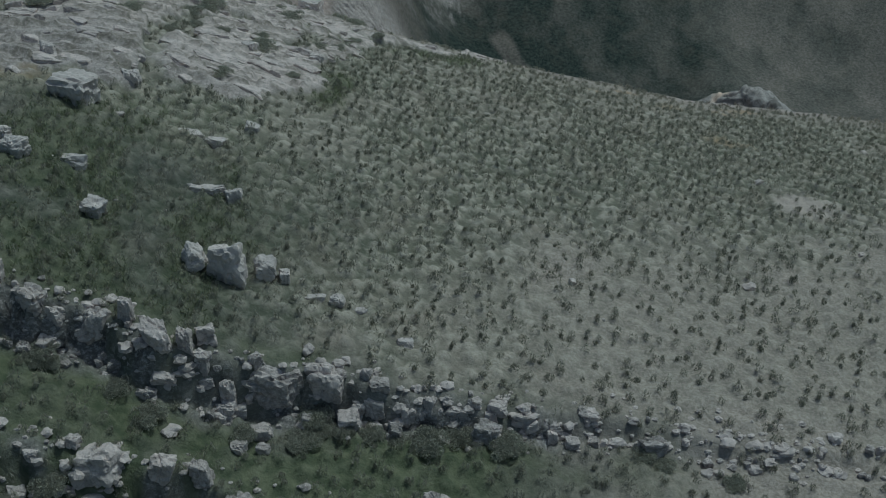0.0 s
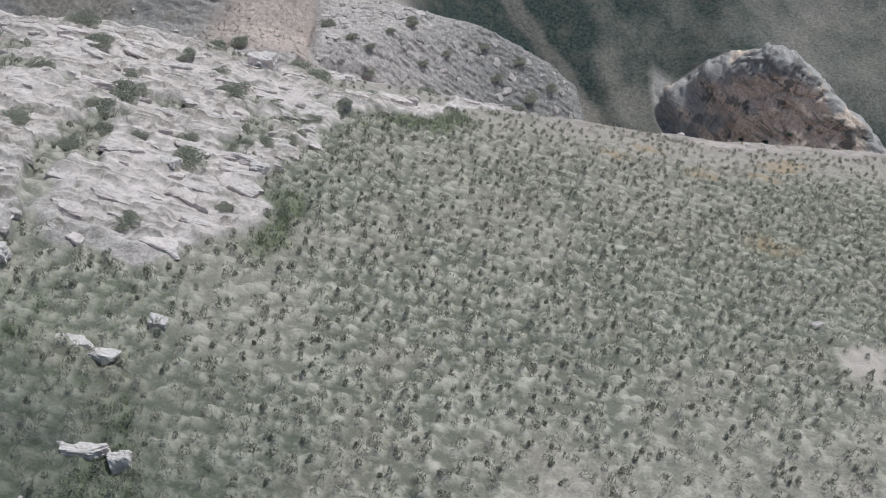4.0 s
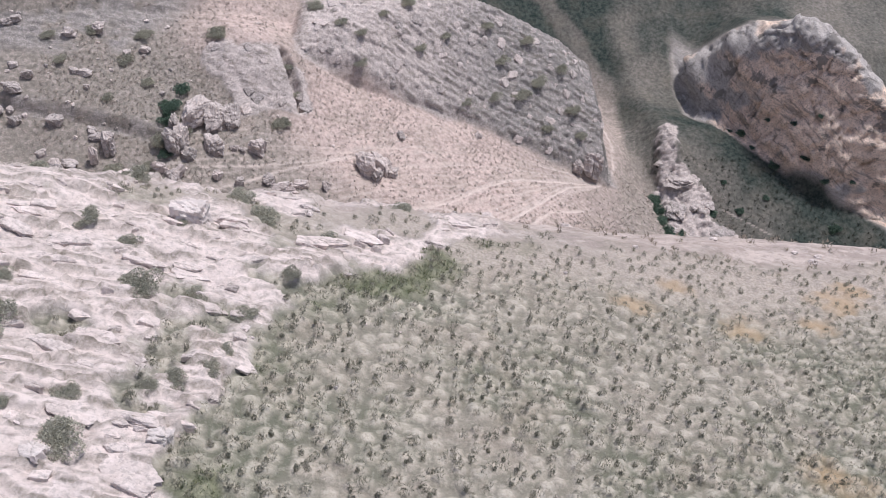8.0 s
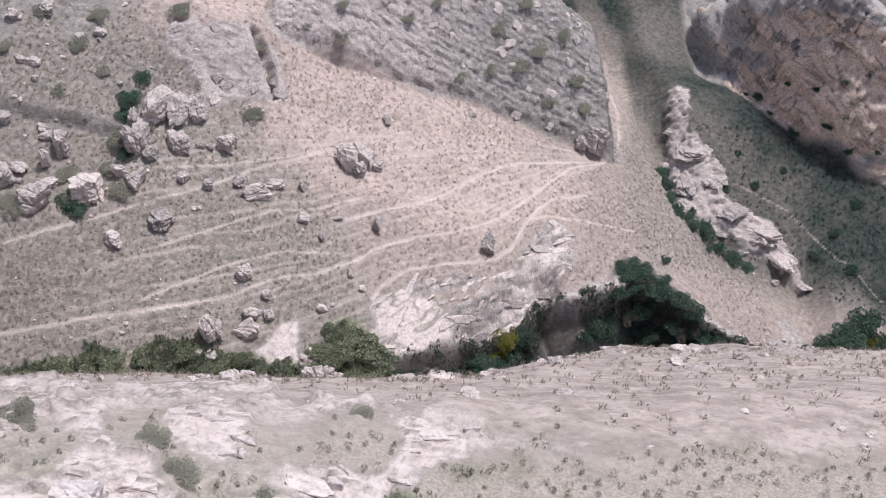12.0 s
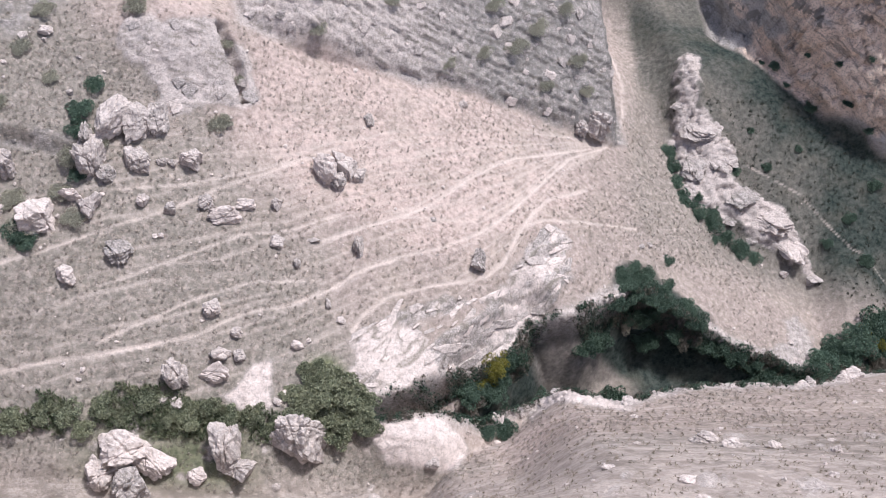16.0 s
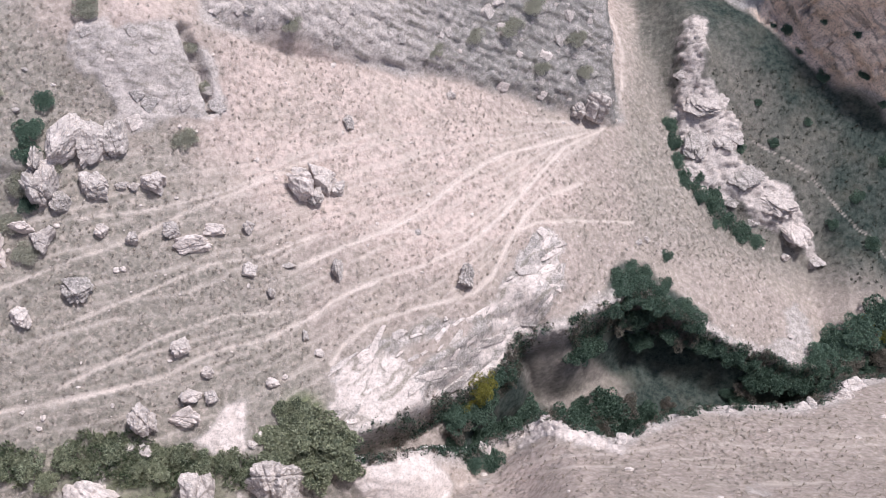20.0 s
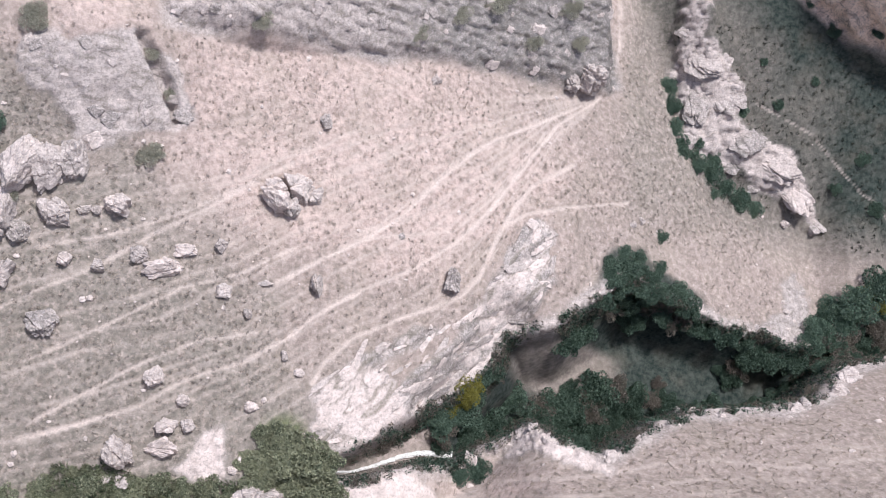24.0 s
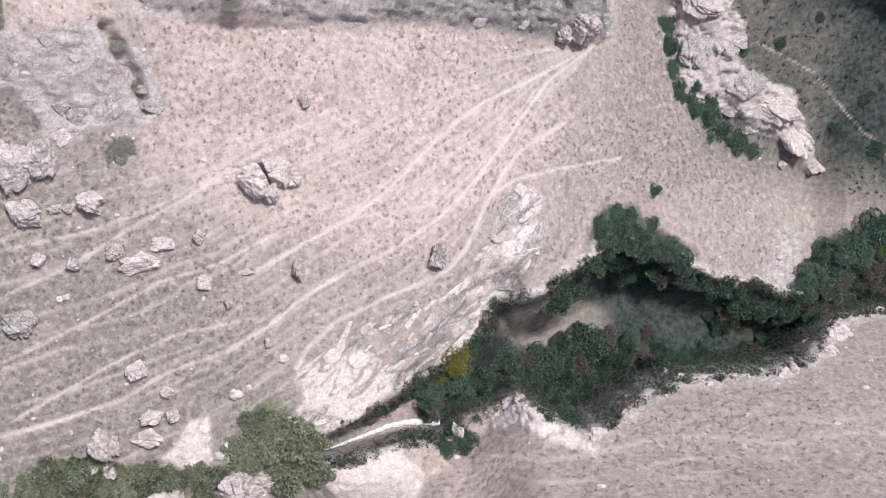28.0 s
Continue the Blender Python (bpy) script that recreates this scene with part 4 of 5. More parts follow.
def crown_mesh(seed, leaves, leaf, material, lumps=9, flat=0.75, loose=0.3, compact=0.0):
    """Foliage of a bush one metre in radius: leaves on the outside of several lumps, with gaps between them."""
    r = np.random.RandomState(seed)
    lumps = lumps * 3
    mid = r.normal(size=(lumps, 3)).clip(-1.7 + 0.5 * compact, 1.7 - 0.5 * compact) * (0.44, 0.44, 0.24 * (1 - compact)) + (0, 0, 0.45 - 0.2 * compact)
    big = r.uniform(0.12 + 0.16 * compact, 0.36 + 0.14 * compact, lumps)
    pick = r.choice(lumps, leaves, p=big ** 2 / (big ** 2).sum())
    out = r.normal(size=(leaves, 3))
    out[:, 2] = np.abs(out[:, 2]) * 0.9 - 0.15 * r.rand(leaves)
    out /= np.linalg.norm(out, axis=1, keepdims=True)
    p = mid[pick] + out * (big[pick] * (1 - loose * r.rand(leaves) ** 2 + 0.22 * r.rand(leaves) ** 4))[:, None]
    p[:, 2] = np.maximum(p[:, 2] * flat, 0.02)
    a = 0.5 * out + (0, 0, 0.25) + r.normal(size=(leaves, 3)) * 0.7
    a /= np.linalg.norm(a, axis=1, keepdims=True)
    b = np.cross(a, r.normal(size=(leaves, 3)))
    b /= np.linalg.norm(b, axis=1, keepdims=True)
    s = leaf * r.uniform(0.6, 1.3, leaves)[:, None]
    pts = np.stack([p - a * s, p + b * s * 0.5, p + a * s, p - b * s * 0.5], 1).reshape(-1, 3)
    k = np.arange(leaves) * 4
    return mesh_of("foliage", pts, np.stack([k, k + 1, k + 2, k + 3], 1), material)


def stem_mesh(seed, count=6):
    """Crooked, tapered stems that spread from the root."""
    r = np.random.RandomState(seed)
    verts, faces = [], []
    for i in range(count):
        ang, lean = r.uniform(0, 6.28), r.uniform(0.15, 0.6)
        at = np.array([0.0, 0.0, -0.1])
        for step in range(5):
            rad = 0.045 * (1 - step / 5.2)
            for j in range(5):
                verts.append(at + rad * np.array([math.cos(j * 1.2566), math.sin(j * 1.2566), 0]))
            if step:
                k = len(verts) - 10
                faces += [(k + j, k + (j + 1) % 5, k + 5 + (j + 1) % 5, k + 5 + j) for j in range(5)]
            at = at + np.array([math.cos(ang) * lean, math.sin(ang) * lean, 0.8]) * 0.19 + r.normal(size=3) * 0.02
            lean *= 1.15
    return mesh_of("stem", verts, faces, bark_mat, True)


def bush_model(name, seed, leaves, leaf, material, label, flat=0.75, lumps=9, compact=0.0):
    root = new(name)
    part("stem", stem_mesh(seed), root, "thin brown woody stems")
    part("foliage", crown_mesh(seed, leaves, leaf, material, lumps, flat, 0.3, compact), root)
    return tagged(root, label, "bush")


def plant(model, x, y, size, tall=1.0, turn=None, sink=0.05, z=None):
    turn = rng.uniform(0, 360) if turn is None else turn
    base = float(ground_z(x, y)[0]) if z is None else z
    m = pose(x, y, base - sink * size, rng.uniform(-6, 6), rng.uniform(-6, 6), turn) @ Matrix.Diagonal((size, size, size * tall, 1))
    return copy_thing(model, m)


# ---------------------------------------------------------------- rocks on the hill
GROUP_LEDGE = "blocks along the rock ledge"
for i, (x, y, a, b, c, pale) in enumerate([
        (-4.5, 22.75, 0.85, 0.5, 0.85, 0), (-3.0, 22.95, 0.55, 0.45, 0.65, 0), (-7.4, 22.7, 0.45, 0.4, 0.55, 1), (-6.7, 22.8, 0.24, 0.3, 0.45, 1),
        (-9.0, 23.2, 0.45, 0.4, 0.6, 0), (-10.6, 23.2, 0.4, 0.4, 0.55, 0), (-10.0, 23.1, 0.25, 0.3, 0.45, 0), (-11.6, 23.6, 0.35, 0.3, 0.5, 1),
        (-5.7, 22.5, 0.3, 0.35, 0.5, 0), (-6.2, 23.2, 0.35, 0.3, 0.4, 0), (-8.2, 23.3, 0.3, 0.3, 0.5, 0), (-2.2, 22.7, 0.3, 0.3, 0.35, 0),
        (-1.6, 22.9, 0.35, 0.3, 0.3, 0), (-0.9, 22.6, 0.28, 0.3, 0.42, 1), (-0.3, 22.8, 0.25, 0.3, 0.35, 1), (0.5, 22.7, 0.4, 0.3, 0.3, 0),
        (1.3, 22.3, 0.5, 0.4, 0.5, 0), (2.3, 22.9, 0.5, 0.3, 0.3, 0), (3.1, 22.8, 0.4, 0.3, 0.28, 0), (4.2, 23.2, 0.45, 0.3, 0.25, 0), (6.0, 22.6, 0.5, 0.35, 0.35, 0),
        (-8.4, 19.6, 0.7, 0.6, 0.7, 0), (-6.9, 19.8, 0.4, 0.4, 0.4, 0), (-6.0, 19.9, 0.35, 0.3, 0.4, 1), (-5.0, 19.4, 0.45, 0.4, 0.45, 0), (-4.2, 19.0, 0.35, 0.3, 0.35, 0),
        (-3.4, 18.6, 0.28, 0.3, 0.42, 1), (-2.4, 18.9, 0.3, 0.3, 0.3, 0), (-7.3, 18.4, 0.4, 0.3, 0.3, 0), (-5.3, 21.0, 0.3, 0.3, 0.25, 0), (-4.6, 21.1, 0.25, 0.2, 0.2, 1)]):
    put_stone(x, y, (a * 0.95, b * 0.9, c * 0.95), bool(pale) or i % 4 > 0, 0.2, 100 + i, 0.85, "rock_block", "squared limestone block standing out of the rock ledge", GROUP_LEDGE, (0, 0, rng.uniform(-12, 12)))
r = np.random.RandomState(71)
for i in range(230):
    low = i >= 150
    x = r.uniform(-12.5, 1.5) if low else r.uniform(-13, 13)
    line = LEDGE_LOW if low else LEDGE
    big = (1 - 0.55 * min(1, max(0, (x + 1) / 9))) * (0.8 if low else 1)
    a = big * (0.08 + 0.3 * r.rand() ** 2.2)
    y = float(np.interp(x, *zip(*line))) + r.uniform(-1.0, 0.25) * (1.4 if low else 1) * (0.5 + 0.5 * big)
    put_stone(x, y, (a, a * r.uniform(0.7, 1.0), a * r.uniform(0.6, 1.3)), r.rand() < 0.85, 0.2, 900 + i, 0.85, "rock_block", "broken limestone block at the foot of the ledge" if r.rand() < 0.5 else "weathered limestone block standing in the ledge", GROUP_LEDGE, (r.uniform(-8, 8), r.uniform(-8, 8), r.uniform(-15, 15)), False)
GROUP_HILL = "rocks in the hill meadow"
for i, (x, y, a, b, c) in enumerate([
        (-7.0, 26.2, 0.55, 0.45, 0.85), (-6.15, 26.25, 0.6, 0.45, 0.82), (-5.8, 26.2, 0.22, 0.25, 0.4), (-5.1, 26.5, 0.36, 0.34, 0.5), (-4.55, 26.6, 0.2, 0.2, 0.28), (-3.7, 26.1, 0.4, 0.16, 0.13), (-3.0, 26.2, 0.26, 0.18, 0.22),
        (-2.5, 26.0, 0.4, 0.15, 0.1), (-7.4, 30.3, 0.7, 0.3, 0.26), (-6.5, 30.1, 0.36, 0.32, 0.34), (-10.1, 27.6, 0.42, 0.36, 0.36), (-8.6, 33.9, 0.7, 0.25, 0.18),
        (-7.7, 33.5, 0.5, 0.25, 0.2), (-6.6, 35.0, 0.28, 0.26, 0.24), (-12.3, 34.0, 0.85, 0.7, 0.75), (-12.8, 29.5, 0.5, 0.4, 0.4), (-11.3, 29.9, 0.6, 0.35, 0.3), (-13.3, 30.2, 0.4, 0.4, 0.45),
        (-6.8, 55.6, 0.8, 0.6, 0.95), (-7.9, 43.4, 0.5, 0.4, 0.35), (-5.4, 44.6, 0.4, 0.3, 0.25), (4.4, 30.0, 0.16, 0.14, 0.1), (-1.0, 25.0, 0.3, 0.2, 0.14), (-13.8, 36.6, 0.4, 0.35, 0.35), (-11.0, 36.4, 0.35, 0.3, 0.35)]):
    rock = put_stone(x, y, (a, b, c), True, 0.22, 200 + i, 0.9, "rock", "pale limestone rock standing in the meadow grass", GROUP_HILL)
    rock.data.materials[0] = white_stone
# flat slabs of the outcrop and broken blocks of the rocky hillsides; a few shapes, each laid at its own size
slab_shapes = [stone_mesh(1500 + i, (1, 1, 1), bed_stone, 0.85, False, 0.5) for i in range(7)]
grey_shapes = [stone_mesh(1520 + i, (1, 1, 1), grey_stone if i % 2 else pale_stone, 0.7, False, 0.8) for i in range(8)]


def lay(shapes, x, y, size, turn, name, label, group, i):
    """A block laid on the slope of the ground under it."""
    h = ground_z([x, x + 0.6, x - 0.6, x, x], [y, y, y, y + 0.6, y - 0.6])
    rx, ry = math.degrees(math.atan2(h[3] - h[4], 1.2)), -math.degrees(math.atan2(h[1] - h[2], 1.2))
    ob = new(name, shapes[i % len(shapes)])
    ob.matrix_world = pose(x, y, float(h.mean()) + 0.02, max(-50, min(50, rx)), max(-50, min(50, ry)), 0) @ pose(0, 0, -0.04, 0, 0, turn) @ Matrix.Diagonal((*size, 1))
    return tagged(ob, label, "rock", group)


r = np.random.RandomState(91)
spots, _ = scatter(-17, 4, 35, 64, 0.86, 92)
q = zones(spots[:, 0], spots[:, 1])
spots = spots[(q["rock"] > 0.6) & (r.rand(len(spots)) < 0.62)]
spots = spots[np.random.RandomState(94).permutation(len(spots))[:290]]
for i, (x, y) in enumerate(spots):
    a = 0.22 + 0.6 * r.rand() ** 1.7
    lay(slab_shapes, x, y, (a, a * r.uniform(0.4, 0.7), 0.12 + 0.12 * r.rand()), -8 + r.normal() * 14, "flat_rock", "flat pinkish-white limestone slab of the outcrop", "slabs of the outcrop", i)
spots, _ = scatter(-25, 20, 111, 138, 1.15, 93)
q = zones(spots[:, 0], spots[:, 1])
spots = spots[q["rock"] > 0.7]
spots = spots[np.random.RandomState(95).permutation(len(spots))[:295]]
for i, (x, y) in enumerate(spots):
    a = 0.18 + 0.5 * r.rand() ** 2.5
    lay(grey_shapes, x, y, (a * 1.3, a, a * 0.5), r.uniform(0, 180), "ridge_rock", "grey broken block of the rocky ridge", "blocks of the rocky ridge", i)

# long worn slabs along the lip of the gorge
spots, _ = scatter(-4, 14, 94, 112, 0.8, 96)
spots = spots[(inside(spots[:, 0], spots[:, 1], WHITE_LIP) > 0.15) & (inside(spots[:, 0], spots[:, 1], WHITE_PATCH) < 0.3)]
for i, (x, y) in enumerate(spots[np.random.RandomState(97).permutation(len(spots))[:80]]):
    a = 0.35 + 0.9 * r.rand() ** 1.6
    lay((grey_shapes, slab_shapes)[i % 3 == 0], x, y, (a * 1.15, a * r.uniform(0.25, 0.5), 0.12 + 0.12 * r.rand()), 42 + r.normal() * 20, "flat_rock", "long worn limestone slab along the gorge lip", "slabs of the gorge lip", i)

# ---------------------------------------------------------------- boulders of the valley
GROUP_VALLEY = "boulders strewn over the valley"
for i, (x, y, a, b, c, pale) in enumerate([
        (-24.6, 99.4, 0.7, 0.8, 0.85, 0), (-21.2, 101.4, 1.05, 0.95, 0.95, 0), (-23.4, 104.1, 1.0, 0.9, 0.9, 0), (-24.6, 105.0, 0.8, 0.6, 0.8, 0), (-23.7, 107.3, 1.0, 1.6, 1.6, 0), (-23.9, 109.2, 0.6, 0.9, 1.2, 0),
        (-20.2, 108.2, 1.0, 0.8, 0.9, 1), (-18.6, 108.4, 0.45, 0.4, 0.4, 0), (-17.8, 108.6, 0.4, 0.35, 0.35, 0), (-16.5, 108.9, 0.9, 0.8, 0.95, 1), (-19.8, 105.3, 0.55, 0.5, 0.55, 1), (-17.8, 105.0, 0.5, 0.5, 0.55, 0),
        (-13.9, 105.4, 1.2, 0.9, 1.0, 1), (-15.3, 106.0, 0.6, 0.6, 0.6, 0), (-12.4, 106.5, 0.9, 0.5, 0.6, 1), (-10.3, 107.0, 0.5, 0.5, 0.55, 1), (-10.1, 104.0, 0.6, 0.5, 0.55, 0), (-8.5, 102.6, 0.3, 0.4, 0.55, 0),
        (-4.1, 104.9, 0.45, 0.8, 0.85, 0), (5.5, 106.2, 0.6, 0.95, 0.95, 0), (-6.6, 110.6, 1.0, 1.2, 1.3, 1), (-5.3, 111.4, 0.95, 1.0, 1.2, 1), (-5.7, 110.0, 0.8, 0.7, 0.9, 0), (-4.3, 110.9, 0.6, 0.7, 0.6, 0),
        (-14.5, 98.2, 0.65, 0.7, 0.75, 0), (-12.7, 96.8, 0.45, 0.45, 0.45, 1), (-8.4, 96.5, 0.55, 0.4, 0.4, 1), (-13.7, 95.0, 0.75, 0.6, 0.7, 0), (-12.4, 95.1, 0.5, 0.45, 0.5, 0), (-16.6, 93.2, 0.9, 1.2, 1.35, 1),
        (-13.9, 93.5, 1.3, 0.8, 0.95, 1), (-16.6, 91.4, 0.5, 0.45, 0.45, 1), (-17.6, 91.6, 0.38, 0.35, 0.35, 1), (-4.7, 94.3, 0.7, 0.5, 0.35, 1), (-12.7, 88.6, 1.1, 1.2, 1.6, 0), (-12.0, 87.3, 1.1, 0.9, 1.0, 1),
        (-8.2, 90.0, 1.9, 1.5, 1.8, 0), (-21.6, 86.3, 1.0, 0.9, 0.9, 1), (-20.0, 88.0, 1.7, 1.1, 1.1, 1), (-18.0, 87.2, 1.3, 0.8, 0.9, 0), (-19.6, 85.6, 1.2, 1.1, 1.3, 0), (-15.0, 86.6, 0.6, 0.5, 0.5, 1),
        (-27.0, 103.2, 1.6, 1.4, 1.8, 0), (-29.4, 106.8, 0.6, 0.8, 1.5, 0), (-30.6, 105.4, 0.5, 0.5, 1.2, 1), (-31.0, 101.8, 1.6, 1.2, 1.2, 0), (-38.0, 110.5, 1.0, 0.6, 0.7, 0), (-33.5, 103.4, 0.9, 0.7, 0.8, 0),
        (17.0, 124.4, 1.2, 1.3, 1.9, 0), (15.4, 123.9, 0.9, 0.9, 1.4, 0), (36.3, 115.2, 0.45, 0.4, 0.5, 1), (-7.6, 104.8, 0.8, 0.25, 0.22, 1), (1.6, 109.0, 0.4, 0.25, 0.2, 0), (-3.6, 116.4, 0.4, 0.6, 0.5, 0), (4.3, 121.2, 0.5, 0.4, 0.4, 1),
        (20.6, 112.6, 0.35, 0.3, 0.3, 0), (21.4, 113.0, 0.3, 0.3, 0.3, 0), (-18.3, 103.0, 0.25, 0.2, 0.2, 1), (-6.2, 100.0, 0.25, 0.4, 0.35, 0), (-5.2, 98.9, 0.4, 0.3, 0.3, 1), (-9.6, 92.2, 0.4, 0.3, 0.2, 1), (1.8, 88.9, 0.7, 0.5, 0.45, 0)]):
    grow = 1.4 if y < 91 and x < -5 else 1.12
    a, b, c = a * grow, b * grow, c * grow
    put_stone(x, y, (a, b, c), bool(pale) or i % 3 == 0, 0.27, 300 + i, 0.35, "boulder", "", GROUP_VALLEY, (0, 0, 0), max(a, b) > 0.85)
# the split crag below the dome: tall slabs side by side
for i, (x, y, a, b, c, lean) in enumerate([(-22.2, 111.0, 1.25, 2.4, 1.8, (-24, 6, -24)), (-20.3, 111.3, 1.1, 2.0, 1.7, (-22, 2, -12)), (-19.0, 111.8, 0.8, 1.6, 1.4, (-20, -6, -4)), (-23.2, 107.9, 0.75, 1.5, 1.4, (-18, 0, -16)), (-22.4, 106.9, 0.8, 0.8, 0.8, (0, 0, 20))]):
    put_stone(x, y, (a, b, c), i == 0, 0.28, 500 + i, 0.5, "crag", "tall grey split limestone crag on the hillside", "slabs of the split crag", lean, True, 0.5)
r = np.random.RandomState(81)
for i in range(44):
    band = i % 4
    x = r.uniform(-41, -24.5)
    y = (104.6, 108.4, 112.4, 116.5)[band] - 0.08 * (x + 30) + r.normal() * 0.7
    a = 0.2 + 0.55 * r.rand() ** 2
    put_stone(x, y, (a * r.uniform(1.0, 1.5), a, a * r.uniform(0.7, 1.1)), r.rand() < 0.4, 0.28, 1100 + i, 0.5, "rock", "grey broken rock in the rocky western hillside", "rocks of the western hillside", (0, 0, r.uniform(-20, 20)))
# the fin beside the gully: great pale faces, split and leaning
for i, (x, y, a, b, c, turn) in enumerate([(28.4, 128.6, 2.3, 2.0, 1.5, -35), (29.7, 125.3, 2.1, 1.7, 1.4, -30), (27.3, 124.9, 1.2, 1.9, 1.4, -10), (31.6, 121.9, 1.9, 1.3, 1.3, -30), (34.4, 120.0, 2.5, 1.5, 1.5, -38), (36.9, 117.8, 2.4, 1.3, 1.3, -42),
                                            (39.0, 115.6, 1.4, 0.8, 0.8, -45), (26.7, 121.7, 0.8, 1.3, 1.2, 10), (26.6, 131.0, 1.0, 1.3, 0.8, -20), (30.6, 119.8, 0.9, 0.7, 0.8, -20), (33.0, 118.2, 0.9, 0.6, 0.6, -30)]):
    put_stone(x, y, (a * 1.2, b * 1.2, c * 0.55), i in (4, 5), 0.48, 1700 + i, 0.35, "crag", "large pale limestone face of the rock fin", "faces of the rock fin", (-8, -10, turn), True, 0.8)
# rocks on the steep side of the hill
for i, (x, y, a, b, c) in enumerate([(19.2, 85.1, 0.8, 0.5, 0.55), (20.5, 84.3, 0.8, 0.5, 0.5), (18.5, 85.3, 0.5, 0.4, 0.4), (23.0, 84.3, 0.5, 0.4, 0.4), (26.3, 83.5, 0.5, 0.4, 0.5), (37.6, 100.2, 1.3, 0.9, 0.9), (13.8, 73.2, 0.45, 0.4, 0.4), (17.6, 75.2, 0.4, 0.35, 0.4),
                                     (15.9, 77.2, 0.6, 0.4, 0.3), (4.3, 72.9, 0.3, 0.3, 0.3), (1.5, 73.7, 0.3, 0.3, 0.4), (7.8, 73.7, 0.5, 0.35, 0.3), (-5.7, 65.6, 0.6, 0.5, 0.5), (-10.1, 62.6, 0.7, 0.5, 0.4), (3.5, 63.4, 0.6, 0.4, 0.35),
                                     (7.0, 64.4, 0.5, 0.3, 0.25), (23.9, 79.9, 0.4, 0.3, 0.3), (12.0, 80.5, 0.6, 0.3, 0.3), (15.8, 79.1, 0.6, 0.35, 0.3), (36.4, 98.9, 0.9, 0.7, 0.8)]):
    put_stone(x, y, (a, b, c), True, 0.3, 600 + i, 0.4, "rock", "weathered pale rock on the steep dry slope", "rocks on the steep slope")

# ---------------------------------------------------------------- bushes
cushions = [bush_model("shrub", 20 + i, 5200, 0.055, dull_leaf, "low rounded grey-green shrub growing between limestone slabs", 0.85, 6, 0.9) for i in range(3)]
for i, (x, y, s) in enumerate([(-10.5, 48.0, 1.0), (-7.3, 50.8, 0.85), (-5.9, 51.1, 0.6), (-7.9, 45.6, 0.5), (-7.6, 43.9, 0.85), (-4.3, 50.6, 0.5), (-4.8, 47.6, 0.5), (-5.6, 46.9, 0.6), (-4.5, 48.6, 0.4), (-8.4, 39.3, 0.6),
                               (-8.2, 53.2, 0.5), (-4.7, 57.0, 0.75), (-7.3, 55.0, 0.6), (-10.8, 50.0, 0.5), (-11.0, 46.3, 0.8), (-10.6, 45.0, 0.5), (-2.4, 56.7, 0.45), (-9.7, 54.0, 0.6), (-9.3, 44.8, 0.4), (-12.8, 43.8, 0.8),
                               (-11.2, 43.3, 0.55), (-15.8, 42.1, 0.7), (-6.1, 46.5, 0.4), (-12.6, 52.5, 0.8), (-13.5, 48.5, 0.7), (-0.0, 60.9, 0.5), (-5.7, 58.4, 0.7), (-9.5, 58.6, 0.8), (-12.5, 57.5, 0.7), (-6.0, 41.5, 0.35), (-3.2, 53.2, 0.4)]):
    tagged(plant(cushions[i % 3], x, y, s * 0.82, rng.uniform(0.5, 0.75)), group="shrubs on the limestone outcrop")
r = np.random.RandomState(25)
for i in range(34):
    low = i > 20
    x = r.uniform(-12, 2) if low else r.uniform(-12, 9)
    y = float(np.interp(x, *zip(*(LEDGE_LOW if low else LEDGE)))) - r.uniform(0.5, 1.4)
    tagged(plant(cushions[i % 3], x, y, r.uniform(0.25, 0.6), r.uniform(0.7, 1.1)), "small dark shrub at the foot of the rock ledge", group="shrubs along the ledge")
thickets = [bush_model("bush", 40 + i, 5600, 0.062, deep_leaf, "dense dark green bush in the gorge", 0.95, 12, 0.3) for i in range(3)]
thickets.append(bush_model("bush", 44, 4200, 0.06, dry_leaf, "withered grey-brown bush in the gorge", 0.9, 12, 0.2))
